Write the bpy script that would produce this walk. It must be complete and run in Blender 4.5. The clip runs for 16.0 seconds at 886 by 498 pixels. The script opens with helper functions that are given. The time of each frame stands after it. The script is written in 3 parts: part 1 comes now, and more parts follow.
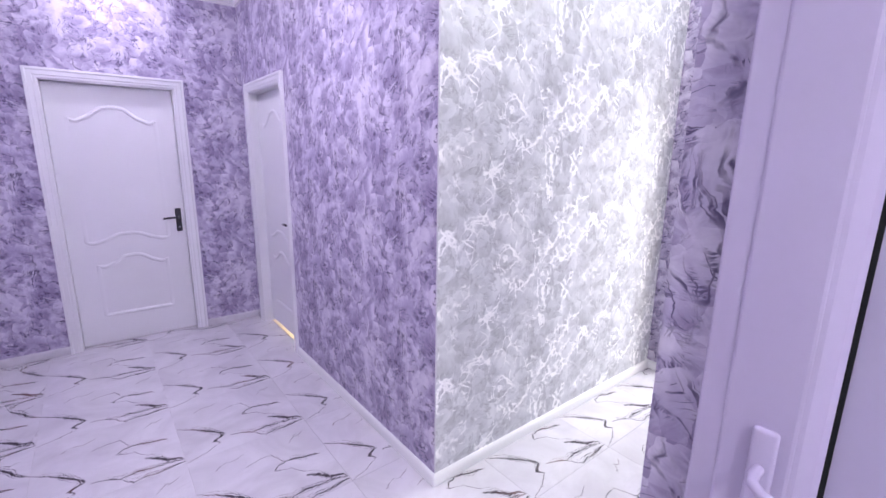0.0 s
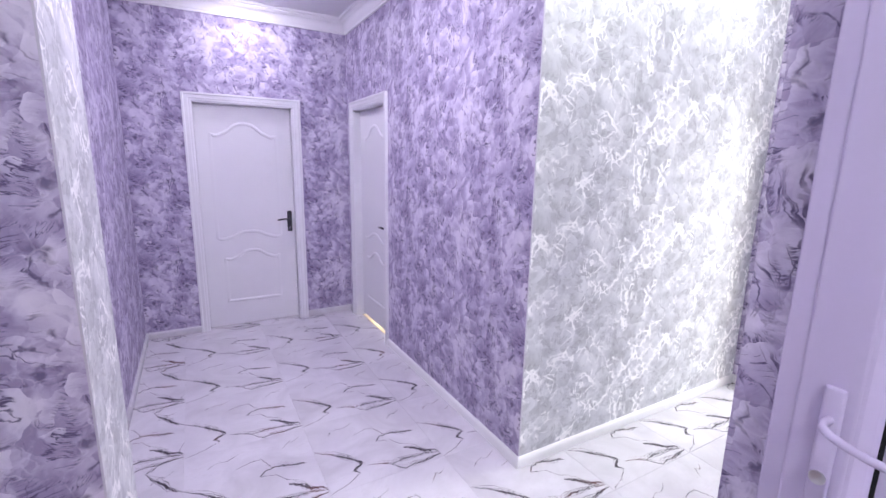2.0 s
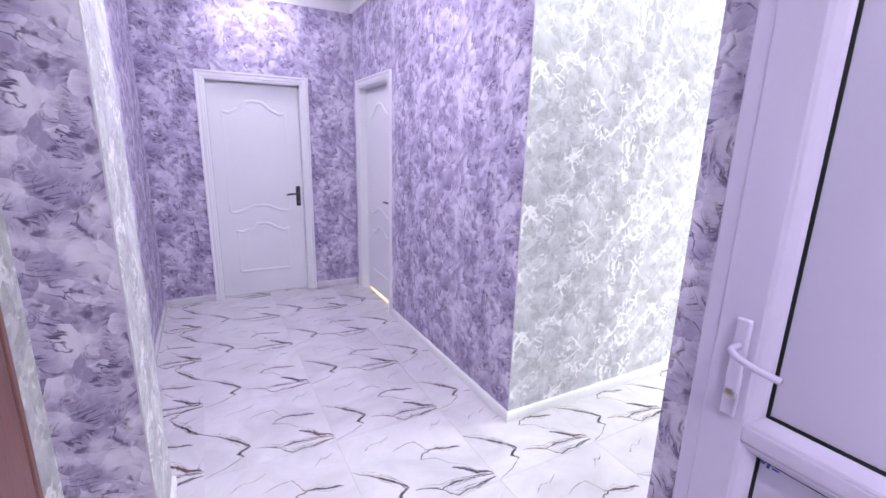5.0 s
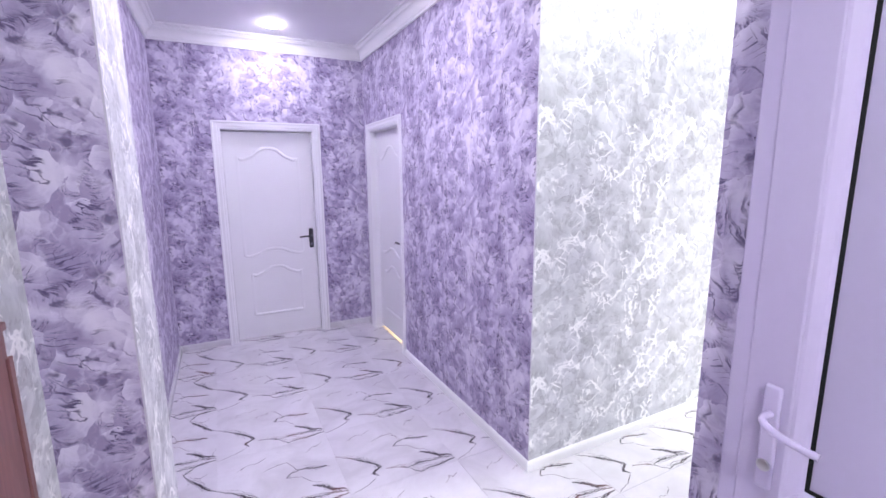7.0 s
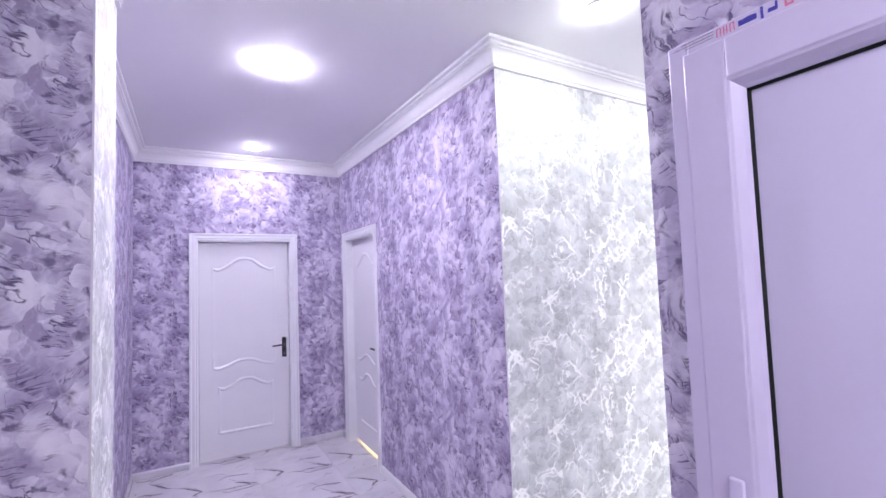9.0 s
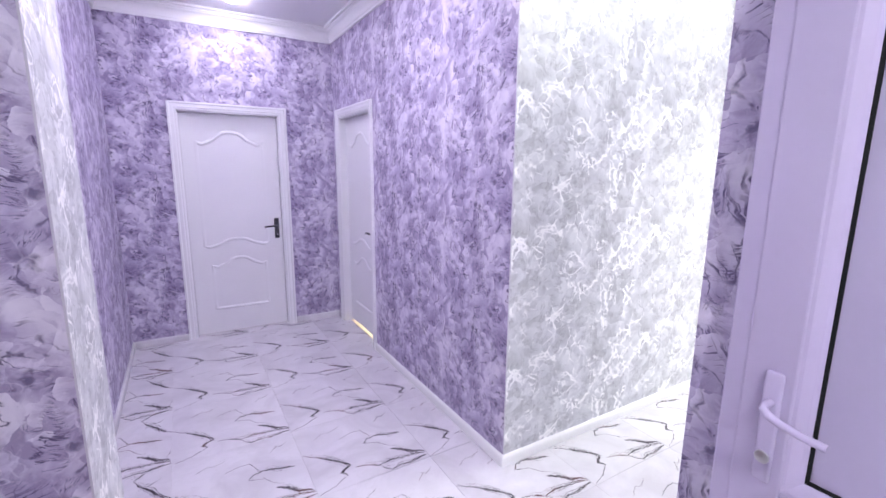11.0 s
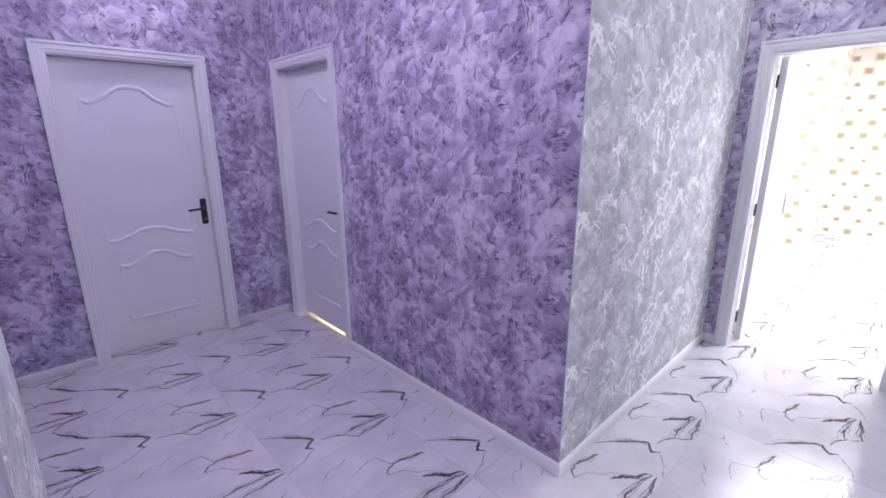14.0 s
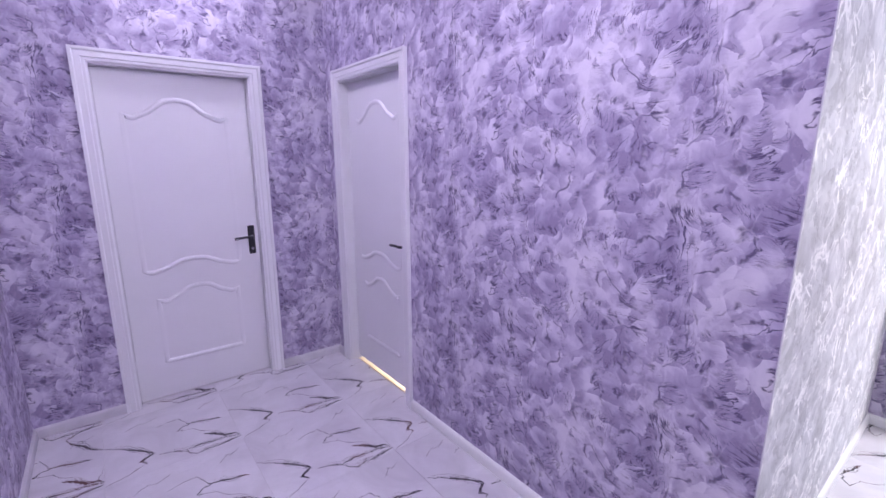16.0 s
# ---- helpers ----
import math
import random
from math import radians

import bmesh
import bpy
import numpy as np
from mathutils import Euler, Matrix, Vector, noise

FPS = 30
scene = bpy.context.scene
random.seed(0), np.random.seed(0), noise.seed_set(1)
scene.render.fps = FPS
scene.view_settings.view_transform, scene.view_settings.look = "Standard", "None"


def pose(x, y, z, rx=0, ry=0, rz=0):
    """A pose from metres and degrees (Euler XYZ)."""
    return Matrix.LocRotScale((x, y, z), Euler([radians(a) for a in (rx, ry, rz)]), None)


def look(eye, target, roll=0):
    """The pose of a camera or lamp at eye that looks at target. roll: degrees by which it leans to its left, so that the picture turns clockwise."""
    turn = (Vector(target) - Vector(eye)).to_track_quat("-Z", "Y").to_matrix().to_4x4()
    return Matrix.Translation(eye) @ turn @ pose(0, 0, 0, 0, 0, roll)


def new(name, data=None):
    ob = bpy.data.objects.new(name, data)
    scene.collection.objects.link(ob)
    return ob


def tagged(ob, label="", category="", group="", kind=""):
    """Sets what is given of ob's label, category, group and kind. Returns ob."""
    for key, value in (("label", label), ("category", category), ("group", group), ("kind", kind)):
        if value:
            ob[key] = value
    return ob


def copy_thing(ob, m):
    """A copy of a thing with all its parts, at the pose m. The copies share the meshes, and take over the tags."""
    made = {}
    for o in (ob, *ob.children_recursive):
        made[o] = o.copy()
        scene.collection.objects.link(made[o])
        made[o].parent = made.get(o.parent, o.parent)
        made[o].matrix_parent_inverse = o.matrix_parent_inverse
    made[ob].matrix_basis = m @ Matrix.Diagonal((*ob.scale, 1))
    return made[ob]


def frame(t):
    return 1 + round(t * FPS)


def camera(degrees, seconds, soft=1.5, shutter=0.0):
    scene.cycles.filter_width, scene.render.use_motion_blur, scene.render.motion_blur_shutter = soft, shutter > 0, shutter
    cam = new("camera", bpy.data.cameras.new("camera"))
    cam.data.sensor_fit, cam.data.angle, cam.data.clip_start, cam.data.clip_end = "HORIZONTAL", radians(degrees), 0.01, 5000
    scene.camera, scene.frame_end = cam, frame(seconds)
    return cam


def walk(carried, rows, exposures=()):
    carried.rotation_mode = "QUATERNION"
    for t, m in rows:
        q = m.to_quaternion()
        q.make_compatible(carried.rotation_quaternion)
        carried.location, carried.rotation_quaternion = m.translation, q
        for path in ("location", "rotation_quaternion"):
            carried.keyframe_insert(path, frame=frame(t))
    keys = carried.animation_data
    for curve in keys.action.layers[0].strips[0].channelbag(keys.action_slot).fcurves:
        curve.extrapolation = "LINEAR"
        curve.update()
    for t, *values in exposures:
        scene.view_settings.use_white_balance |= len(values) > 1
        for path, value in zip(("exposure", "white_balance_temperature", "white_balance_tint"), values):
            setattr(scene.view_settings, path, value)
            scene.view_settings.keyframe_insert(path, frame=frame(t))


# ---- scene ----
cam = camera(90.3, 16.0, 1.65)
# seconds, eye x y z, heading from +y towards +x, pitch, lean to the right
ROWS = [
    (0, 0.294, 0.424, 1.527, 38.33, -12.35, -0.80),
    (0.5, 0.295, 0.372, 1.529, 35.43, -12.12, -1.01),
    (1, 0.269, 0.355, 1.539, 32.59, -11.89, -0.47),
    (1.5, 0.196, 0.344, 1.533, 29.93, -11.36, -1.00),
    (2, 0.045, 0.298, 1.532, 29.47, -11.22, -1.07),
    (2.5, 0.005, 0.268, 1.525, 29.77, -11.38, -1.10),
    (3, -0.015, 0.249, 1.515, 29.38, -12.13, -1.32),
    (3.5, 0.010, 0.198, 1.516, 29.26, -12.66, -0.60),
    (4, 0.012, 0.101, 1.523, 28.65, -12.58, -1.12),
    (4.2, 0.024, 0.092, 1.506, 28.59, -12.43, -1.29),
    (6.3, -0.009, 0.175, 1.523, 27.13, -16.51, -0.71),
    (6.5, 0.039, 0.140, 1.542, 26.61, -15.35, -0.34),
    (7, 0.024, 0.141, 1.587, 26.78, -9.87, 0.45),
    (7.5, -0.025, 0.117, 1.573, 27.94, -1.66, 0.93),
    (8, 0.026, 0.086, 1.615, 27.93, 3.08, 1.41),
    (8.2, -0.008, 0.062, 1.602, 28.80, 4.47, 1.59),
    (10.3, 0.057, 0.079, 1.599, 30.44, -4.65, 0.11),
    (10.5, 0.059, 0.121, 1.577, 30.47, -6.70, -0.45),
    (11, 0.051, 0.230, 1.536, 30.69, -10.52, -0.49),
    (11.5, 0.048, 0.321, 1.503, 31.31, -13.46, -0.99),
    (12, 0.074, 0.420, 1.495, 30.97, -14.51, -1.03),
    (12.5, 0.131, 0.499, 1.486, 29.47, -14.85, -1.13),
    (13, 0.047, 0.664, 1.490, 33.62, -15.42, -1.62),
    (13.5, -0.099, 0.854, 1.495, 39.30, -15.20, 0.07),
    (14, -0.155, 0.979, 1.509, 43.56, -14.66, 0.39),
    (14.5, -0.059, 0.970, 1.469, 42.72, -12.45, -0.54),
    (15, 0.062, 1.006, 1.469, 40.24, -11.39, -1.70),
    (15.5, -0.001, 1.250, 1.472, 40.21, -10.74, -0.83),
    (16, 0.044, 1.541, 1.505, 37.85, -12.05, 0.12),
]


def aim(x, y, z, heading, pitch, lean):
    h, p = radians(heading), radians(pitch)
    way = Vector((math.sin(h) * math.cos(p), math.cos(h) * math.cos(p), math.sin(p)))
    return look((x, y, z), Vector((x, y, z)) + way, -lean)


EXPOSURES = [  # seconds, stops, white balance
    (0.0, 0.02, 5980, 13), (2.0, 0.06, 6040, 9), (4.0, 0.18, 6040, 7), (6.5, 0.22, 6050, 7), (8.0, 0.17, 6010, 8), (11.0, 0.15, 6060, 8),
    (12.5, 0.0, 5960, 11), (13.0, -0.38, 5860, 13), (13.5, -0.68, 5820, 15), (14.0, -0.64, 5760, 17), (14.5, -0.70, 5680, 20), (15.0, -0.95, 5690, 23),
    (15.5, -1.2, 5590, 25), (16.0, -0.17, 5880, 18),
]
walk(cam, [(t, aim(*r)) for t, *r in ROWS], EXPOSURES)

# ---- world and lamps ----
CEIL = 2.785
world = bpy.data.worlds.new("world")
scene.world = world
world.use_nodes = True
wn = world.node_tree
sky = wn.nodes.new("ShaderNodeTexSky")
sky.sky_type, sky.sun_disc = "NISHITA", False
sky.sun_elevation, sky.sun_rotation = radians(35), radians(120)
wn.nodes["Background"].inputs["Strength"].default_value = 0.1
wn.links.new(sky.outputs[0], wn.nodes["Background"].inputs["Color"])

LAMPS = [  # ceiling lamps; third and fifth are unseen, added to brighten entry and passage
    (0.43, 2.54), (0.52, 4.19), (0.27, -0.85), (1.62, 1.36), (2.75, 1.36),
]
HALL_GLOW, FAR_GLOW, PASS_GLOW, ENTRY_FILL_GLOW = 1000.0, 330.0, 380.0, 1700.0   # radiance of the lamps' diffusers


def area(name, at, target, size, watts, colour):
    lamp = bpy.data.lights.new(name, "AREA")
    lamp.shape, lamp.size, lamp.energy, lamp.color = "DISK", size, watts, colour
    ob = new(name, lamp)
    ob.matrix_world = look(at, target)
    return ob


area("kitchen_light", (5.6, 0.6, CEIL - 0.03), (5.6, 0.601, 0), 2.4, 330, (1.0, 0.96, 0.90))
FILL_GAP = (-2.0, -0.5, 0.9, 2.3)   # unseen opening added in the kitchen's far wall for the fill lamp
# made-up fill that brightens the silver wall through the doorway
silver_wall_fill = area("silver_wall_fill", (8.50, (FILL_GAP[0] + FILL_GAP[1]) / 2, (FILL_GAP[2] + FILL_GAP[3]) / 2), (3.4, 1.3, 1.5), 1.35, 85, (0.97, 0.98, 1.0))
area("room_light", (2.0, 4.0, 2.3), (2.0, 4.001, 0), 0.4, 160, (1.0, 0.93, 0.76))

# ---- materials ----


class Nodes:
    """A small writer for node materials."""

    def __init__(self, name):
        self.mat = bpy.data.materials.new(name)
        self.mat.use_nodes = True
        self.tree = self.mat.node_tree
        self.bsdf = self.tree.nodes["Principled BSDF"]
        self.uv = None

    def node(self, kind, **ins):
        n = self.tree.nodes.new("ShaderNode" + kind)
        for key, val in ins.items():
            self.put(n.inputs[key.replace("_", " ")], val)
        return n

    def put(self, socket, val):
        if hasattr(val, "is_output"):
            self.tree.links.new(val, socket)
        else:
            socket.default_value = val

    def math(self, op, a, b=0.0, c=0.0, clamp=False):
        n = self.tree.nodes.new("ShaderNodeMath")
        n.operation, n.use_clamp = op, clamp
        for i, v in enumerate((a, b, c)):
            self.put(n.inputs[i], v)
        return n.outputs[0]

    def vec(self, op, a, b=(0, 0, 0)):
        n = self.tree.nodes.new("ShaderNodeVectorMath")
        n.operation = op
        self.put(n.inputs[0], a)
        if op == "SCALE":
            self.put(n.inputs["Scale"], b)
        else:
            self.put(n.inputs[1], b)
        return n.outputs["Value"] if op in ("LENGTH", "DISTANCE") else n.outputs[0]

    def coords(self):
        if self.uv is None:
            self.uv = self.node("UVMap").outputs[0]
        return self.uv

    def ramp(self, fac, stops, interp="LINEAR"):
        n = self.node("ValToRGB", Fac=fac)
        n.color_ramp.interpolation = interp
        el = n.color_ramp.elements
        while len(el) < len(stops):
            el.new(0.5)
        for e, (p, c) in zip(el, stops):
            e.position = p
            e.color = (c, c, c, 1) if isinstance(c, (int, float)) else (*c, 1)
        return n.outputs["Color"]

    def step(self, v, lo, hi):
        n = self.tree.nodes.new("ShaderNodeMapRange")
        n.interpolation_type = "SMOOTHSTEP"
        for i, q in enumerate((v, lo, hi, 0.0, 1.0)):
            self.put(n.inputs[i], q)
        return n.outputs[0]

    def mix(self, fac, a, b, mode="MIX"):
        n = self.tree.nodes.new("ShaderNodeMix")
        n.data_type, n.blend_type = "RGBA", mode
        self.put(n.inputs[0], fac)
        for s, v in ((6, a), (7, b)):
            self.put(n.inputs[s], v if hasattr(v, "is_output") else (*v, 1))
        return n.outputs[2]

    def noise(self, vector, scale, detail=4, rough=0.5, dist=0.0):
        n = self.node("TexNoise", Vector=vector, Scale=scale, Detail=detail, Roughness=rough, Distortion=dist)
        return n

    def bump(self, height, strength=0.3, distance=0.002):
        n = self.node("Bump", Height=height, Strength=strength, Distance=distance)
        self.put(self.bsdf.inputs["Normal"], n.outputs[0])

    def done(self, colour=None, rough=None, metal=0.0, spec=None, coat=None):
        if colour is not None:
            self.put(self.bsdf.inputs["Base Color"], colour if hasattr(colour, "is_output") else (*colour, 1))
        if rough is not None:
            self.put(self.bsdf.inputs["Roughness"], rough)
        self.put(self.bsdf.inputs["Metallic"], metal)
        if spec is not None:
            self.put(self.bsdf.inputs["Specular IOR Level"], spec)
        if coat is not None:
            self.put(self.bsdf.inputs["Coat Weight"], coat)
            self.put(self.bsdf.inputs["Coat Roughness"], 0.06)
        return self.mat


def plain(name, colour, rough=0.5, metal=0.0, grain=60.0, amount=0.06, bump=0.05, spec=None, coat=None):
    """Paint, plastic or metal with slight blotches and a fine grain."""
    m = Nodes(name)
    at = m.node("TexCoord").outputs["Object"]
    big = m.noise(at, 2.3, 3).outputs[0]
    fine = m.noise(at, grain, 3).outputs[0]
    f = m.math("ADD", m.math("MULTIPLY", big, 0.7), m.math("MULTIPLY", fine, 0.3))
    col = m.ramp(f, [(0.3, tuple(c * (1 - amount) for c in colour)), (0.7, tuple(min(1, c * (1 + amount * 0.5)) for c in colour))])
    m.bump(fine, bump, 0.001)
    r = m.math("ADD", m.math("MULTIPLY", big, 0.12), rough - 0.06)
    return m.done(col, r, metal, spec, coat)


def wallpaper(name, tones, foil, repeat=(1.06, 0.68), contrast=1.0):
    """Embossed vinyl paper with a printed repeat: overlapping petals with one crisp edge, dark feathered strokes, foil veins.
    tones: shade, ground, petal, stroke."""
    shade, ground, petal, stroke = tones
    m = Nodes(name)
    uv = m.coords()
    sep = m.node("SeparateXYZ", Vector=uv)
    # the print closes on itself after each repeat, so it is read off a ring in each direction
    au = m.math("MULTIPLY", sep.outputs[0], 2 * math.pi / repeat[0])
    av = m.math("MULTIPLY", sep.outputs[1], 2 * math.pi / repeat[1])
    ru, rv = repeat[0] / (2 * math.pi), repeat[1] / (2 * math.pi)
    ring = m.node("CombineXYZ", X=m.math("MULTIPLY", m.math("COSINE", au), ru), Y=m.math("MULTIPLY", m.math("SINE", au), ru),
                  Z=m.math("MULTIPLY", m.math("COSINE", av), rv)).outputs[0]
    fourth = m.math("MULTIPLY", m.math("SINE", av), rv)

    def pattern(at, scale, detail=2, rough=0.5, dist=0.0, shift=0.0):
        n = m.node("TexNoise", Scale=scale, Detail=detail, Roughness=rough, Distortion=dist)
        n.noise_dimensions = "4D"
        m.put(n.inputs["Vector"], at)
        m.put(n.inputs["W"], m.math("ADD", fourth, shift))
        return n

    def pushed(at, scale, amount, shift):
        n = pattern(at, scale, 3, 0.55, 0.0, shift)
        return m.vec("ADD", at, m.vec("SCALE", m.vec("SUBTRACT", n.outputs["Color"], (0.5, 0.5, 0.5)), amount))

    flow = pushed(pushed(ring, 5.0, 0.085, 3.0), 15.0, 0.046, 5.0)
    su, cu, sv, cv = (m.math(op, a) for a in (au, av) for op in ("SINE", "COSINE"))

    def petals(at, scale, shift, lean, spread):
        """One layer of petals: each lies its own way, pale and crisp at the tip, darker and streaked towards its root."""
        n = m.node("TexVoronoi", Scale=scale, Randomness=1.0)
        n.voronoi_dimensions = "4D"
        m.put(n.inputs["Vector"], at)
        w = m.math("ADD", fourth, shift)
        m.put(n.inputs["W"], w)
        off = m.node("SeparateXYZ", Vector=m.vec("SUBTRACT", at, n.outputs["Position"]))
        offw = m.math("SUBTRACT", w, n.outputs["W"])
        pu = m.math("SUBTRACT", m.math("MULTIPLY", off.outputs[1], cu), m.math("MULTIPLY", off.outputs[0], su))
        pv = m.math("SUBTRACT", m.math("MULTIPLY", offw, cv), m.math("MULTIPLY", off.outputs[2], sv))
        own = m.node("SeparateColor", Color=n.outputs["Color"])
        turn = m.math("MULTIPLY_ADD", m.math("SUBTRACT", own.outputs[0], 0.5), spread, lean)
        ts, tc = m.math("SINE", turn), m.math("COSINE", turn)
        along = m.math("MULTIPLY", m.math("ADD", m.math("MULTIPLY", pu, ts), m.math("MULTIPLY", pv, tc)), scale)
        across = m.math("MULTIPLY", m.math("SUBTRACT", m.math("MULTIPLY", pu, tc), m.math("MULTIPLY", pv, ts)), scale)
        bent = m.math("ADD", across, m.math("MULTIPLY", m.math("MULTIPLY", along, along), 0.8))
        grain = m.node("CombineXYZ", X=m.math("MULTIPLY", bent, 5.0), Y=m.math("MULTIPLY", along, 0.9), Z=m.math("MULTIPLY", own.outputs[1], 40.0)).outputs[0]
        streak = m.noise(grain, 1.1, 4, 0.6, 0.9).outputs[0]
        return own.outputs[2], along, streak, grain

    c1, a1, k1, g1 = petals(pushed(flow, 45.0, 0.010, 7.0), 8.8, 0.0, 0.5, 4.2)
    c2, a2, k2, g2 = petals(pushed(flow, 55.0, 0.010, 8.0), 15.0, 4.0, -0.6, 4.4)
    flow_a, flow = flow, pushed(pushed(ring, 6.0, 0.10, 3.0), 18.0, 0.050, 5.0)
    n1 = pattern(flow, 4.6, 1, 0.45, 0.4, 0.0).outputs[0]
    s1 = m.math("FRACT", m.math("MULTIPLY", n1, 5.0))
    big = pattern(flow, 5.0, 3, 0.55, 0.3, 21.0).outputs[0]
    fine = m.noise(uv, 240.0, 2).outputs[0]
    brush = pattern(flow, 42.0, 4, 0.6, 0.8, 31.0).outputs[0]

    def sheet(c, a, k):
        v = m.math("MULTIPLY_ADD", a, 0.50, m.math("MULTIPLY", c, 0.42))
        return m.math("ADD", v, m.math("MULTIPLY", m.math("SUBTRACT", k, 0.5), 0.48))

    over = m.step(pattern(flow_a, 11.0, 1, 0.5, 0.0, 91.0).outputs[0], 0.44, 0.52)
    v1, v2 = sheet(c1, a1, k1), sheet(c2, a2, k2)
    t = m.math("ADD", v1, m.math("MULTIPLY", over, m.math("SUBTRACT", v2, v1)))
    t = m.math("ADD", m.math("MULTIPLY", t, 0.80), m.math("MULTIPLY", m.math("SUBTRACT", m.step(big, 0.36, 0.64), 0.5), 0.40))
    t = m.math("ADD", m.math("ADD", t, 0.21), m.math("MULTIPLY", m.math("SUBTRACT", brush, 0.5), 0.24))
    lerp = lambda a, c, f: tuple(p + (q - p) * f for p, q in zip(a, c))
    base = m.ramp(t, [(0.06, shade), (0.26, ground), (0.42, lerp(ground, petal, 0.30)), (0.57, lerp(ground, petal, 0.72)), (0.82, petal)])
    # dark feathered strokes at the roots of some petals
    clump = m.step(pattern(ring, 9.0, 2, 0.5, 0.0, 41.0).outputs[0], 0.42, 0.54)
    broken = m.step(pattern(flow, 26.0, 2, 0.5, 0.0, 45.0).outputs[0], 0.36, 0.54)

    def feather(a, grain, lo, hi):
        k = m.noise(grain, 1.5, 2, 0.5, 0.6).outputs[0]
        hair = m.math("SUBTRACT", 1.0, m.step(m.math("ABSOLUTE", m.math("SUBTRACT", k, 0.5)), 0.010, 0.062))
        root = m.math("MULTIPLY", m.step(a, lo, lo + 0.10), m.math("SUBTRACT", 1.0, m.step(a, hi - 0.22, hi)))
        return m.math("MULTIPLY", hair, root)

    lines = m.math("MAXIMUM", m.math("MULTIPLY", feather(a1, g1, -0.60, 0.10), m.math("SUBTRACT", 1.0, over)), m.math("MULTIPLY", feather(a2, g2, -0.55, 0.02), m.math("MULTIPLY", over, 0.85)))
    dark = m.math("MULTIPLY", m.math("MULTIPLY", lines, clump), m.math("MULTIPLY_ADD", broken, 0.8, 0.2))
    # long swept wisps, a few side by side
    c3, a3, k3, g3 = petals(pushed(flow_a, 30.0, 0.008, 9.0), 5.6, 14.0, 1.1, 3.0)
    wisp = m.noise(g3, 1.9, 1, 0.45, 0.7).outputs[0]
    wisp = m.math("SUBTRACT", 1.0, m.step(m.math("ABSOLUTE", m.math("SUBTRACT", wisp, 0.5)), 0.006, 0.036))
    reach = m.math("MULTIPLY", m.step(a3, -0.50, -0.30), m.math("SUBTRACT", 1.0, m.step(a3, 0.05, 0.25)))
    there = m.step(pattern(ring, 11.0, 2, 0.5, 0.0, 49.0).outputs[0], 0.45, 0.53)
    dark = m.math("MAXIMUM", dark, m.math("MULTIPLY", m.math("MULTIPLY", wisp, reach), m.math("MULTIPLY", there, m.math("MULTIPLY_ADD", broken, 0.6, 0.4))))
    # thin torn outlines under the larger petals
    edge = m.math("SUBTRACT", 1.0, m.step(m.math("ABSOLUTE", m.math("SUBTRACT", s1, 0.06)), 0.01, 0.075))
    edge = m.math("MULTIPLY", m.math("MULTIPLY", edge, broken), m.step(pattern(ring, 12.0, 2, 0.5, 0.0, 47.0).outputs[0], 0.46, 0.56))
    dark = m.math("MAXIMUM", dark, m.math("MULTIPLY", edge, 0.85))
    spot = m.step(pattern(flow, 10.5, 0, 0.5, 0.0, 61.0).outputs[0], 0.735, 0.800)
    dark = m.math("MAXIMUM", dark, m.math("MULTIPLY", m.math("MULTIPLY", spot, broken), 0.8))
    base = m.mix(m.math("MULTIPLY", dark, 0.92 * contrast), base, stroke)
    # pale veins along the petals' rims; foil on the silver paper
    def cracks(at, scale, shift, width):
        n = m.node("TexVoronoi", Scale=scale, Randomness=1.0)
        n.voronoi_dimensions, n.feature = "4D", "DISTANCE_TO_EDGE"
        m.put(n.inputs["Vector"], at)
        m.put(n.inputs["W"], m.math("ADD", fourth, shift))
        return m.math("SUBTRACT", 1.0, m.step(n.outputs["Distance"], m.math("MULTIPLY", width, 0.35), width))

    jag = pushed(pushed(flow_a, 24.0, 0.026, 65.0), 70.0, 0.010, 67.0)
    torn = m.step(pattern(flow, 15.0, 2, 0.5, 0.0, 75.0).outputs[0], 0.47 - 0.08 * foil, 0.57 - 0.07 * foil)
    swell = m.math("MULTIPLY_ADD", pattern(flow, 22.0, 2, 0.5, 0.0, 77.0).outputs[0], 0.105, -0.010)
    rim = m.math("MAXIMUM", cracks(jag, 7.0, 25.0, swell), m.math("MULTIPLY", cracks(jag, 12.0, 27.0, swell), 0.85))
    where = m.step(pattern(flow, 8.0, 2, 0.5, 0.0, 71.0).outputs[0], 0.44, 0.56)
    speck = m.math("MULTIPLY", m.step(m.noise(uv, 95.0, 2).outputs[0], 0.62, 0.69), where)
    vein = m.math("MAXIMUM", m.math("MULTIPLY", rim, m.math("MULTIPLY", where, torn)), m.math("MULTIPLY", speck, 0.45))
    base = m.mix(m.math("MULTIPLY", vein, 0.25 + 0.75 * foil), base, tuple(min(0.93, p * (1.15 + 0.3 * foil)) for p in petal))
    h = m.math("ADD", m.math("MULTIPLY", t, 0.45), m.math("MULTIPLY", vein, 0.8))
    h = m.math("ADD", h, m.math("SUBTRACT", m.math("MULTIPLY", fine, 0.22), m.math("MULTIPLY", dark, 0.5)))
    m.bump(h, 0.34, 0.0016)
    rough = m.math("SUBTRACT", m.math("ADD", 0.46, m.math("MULTIPLY", big, 0.14)), m.math("MULTIPLY", vein, 0.14))
    return m.done(base, rough, m.math("MULTIPLY", vein, 0.15 * foil), 0.4)


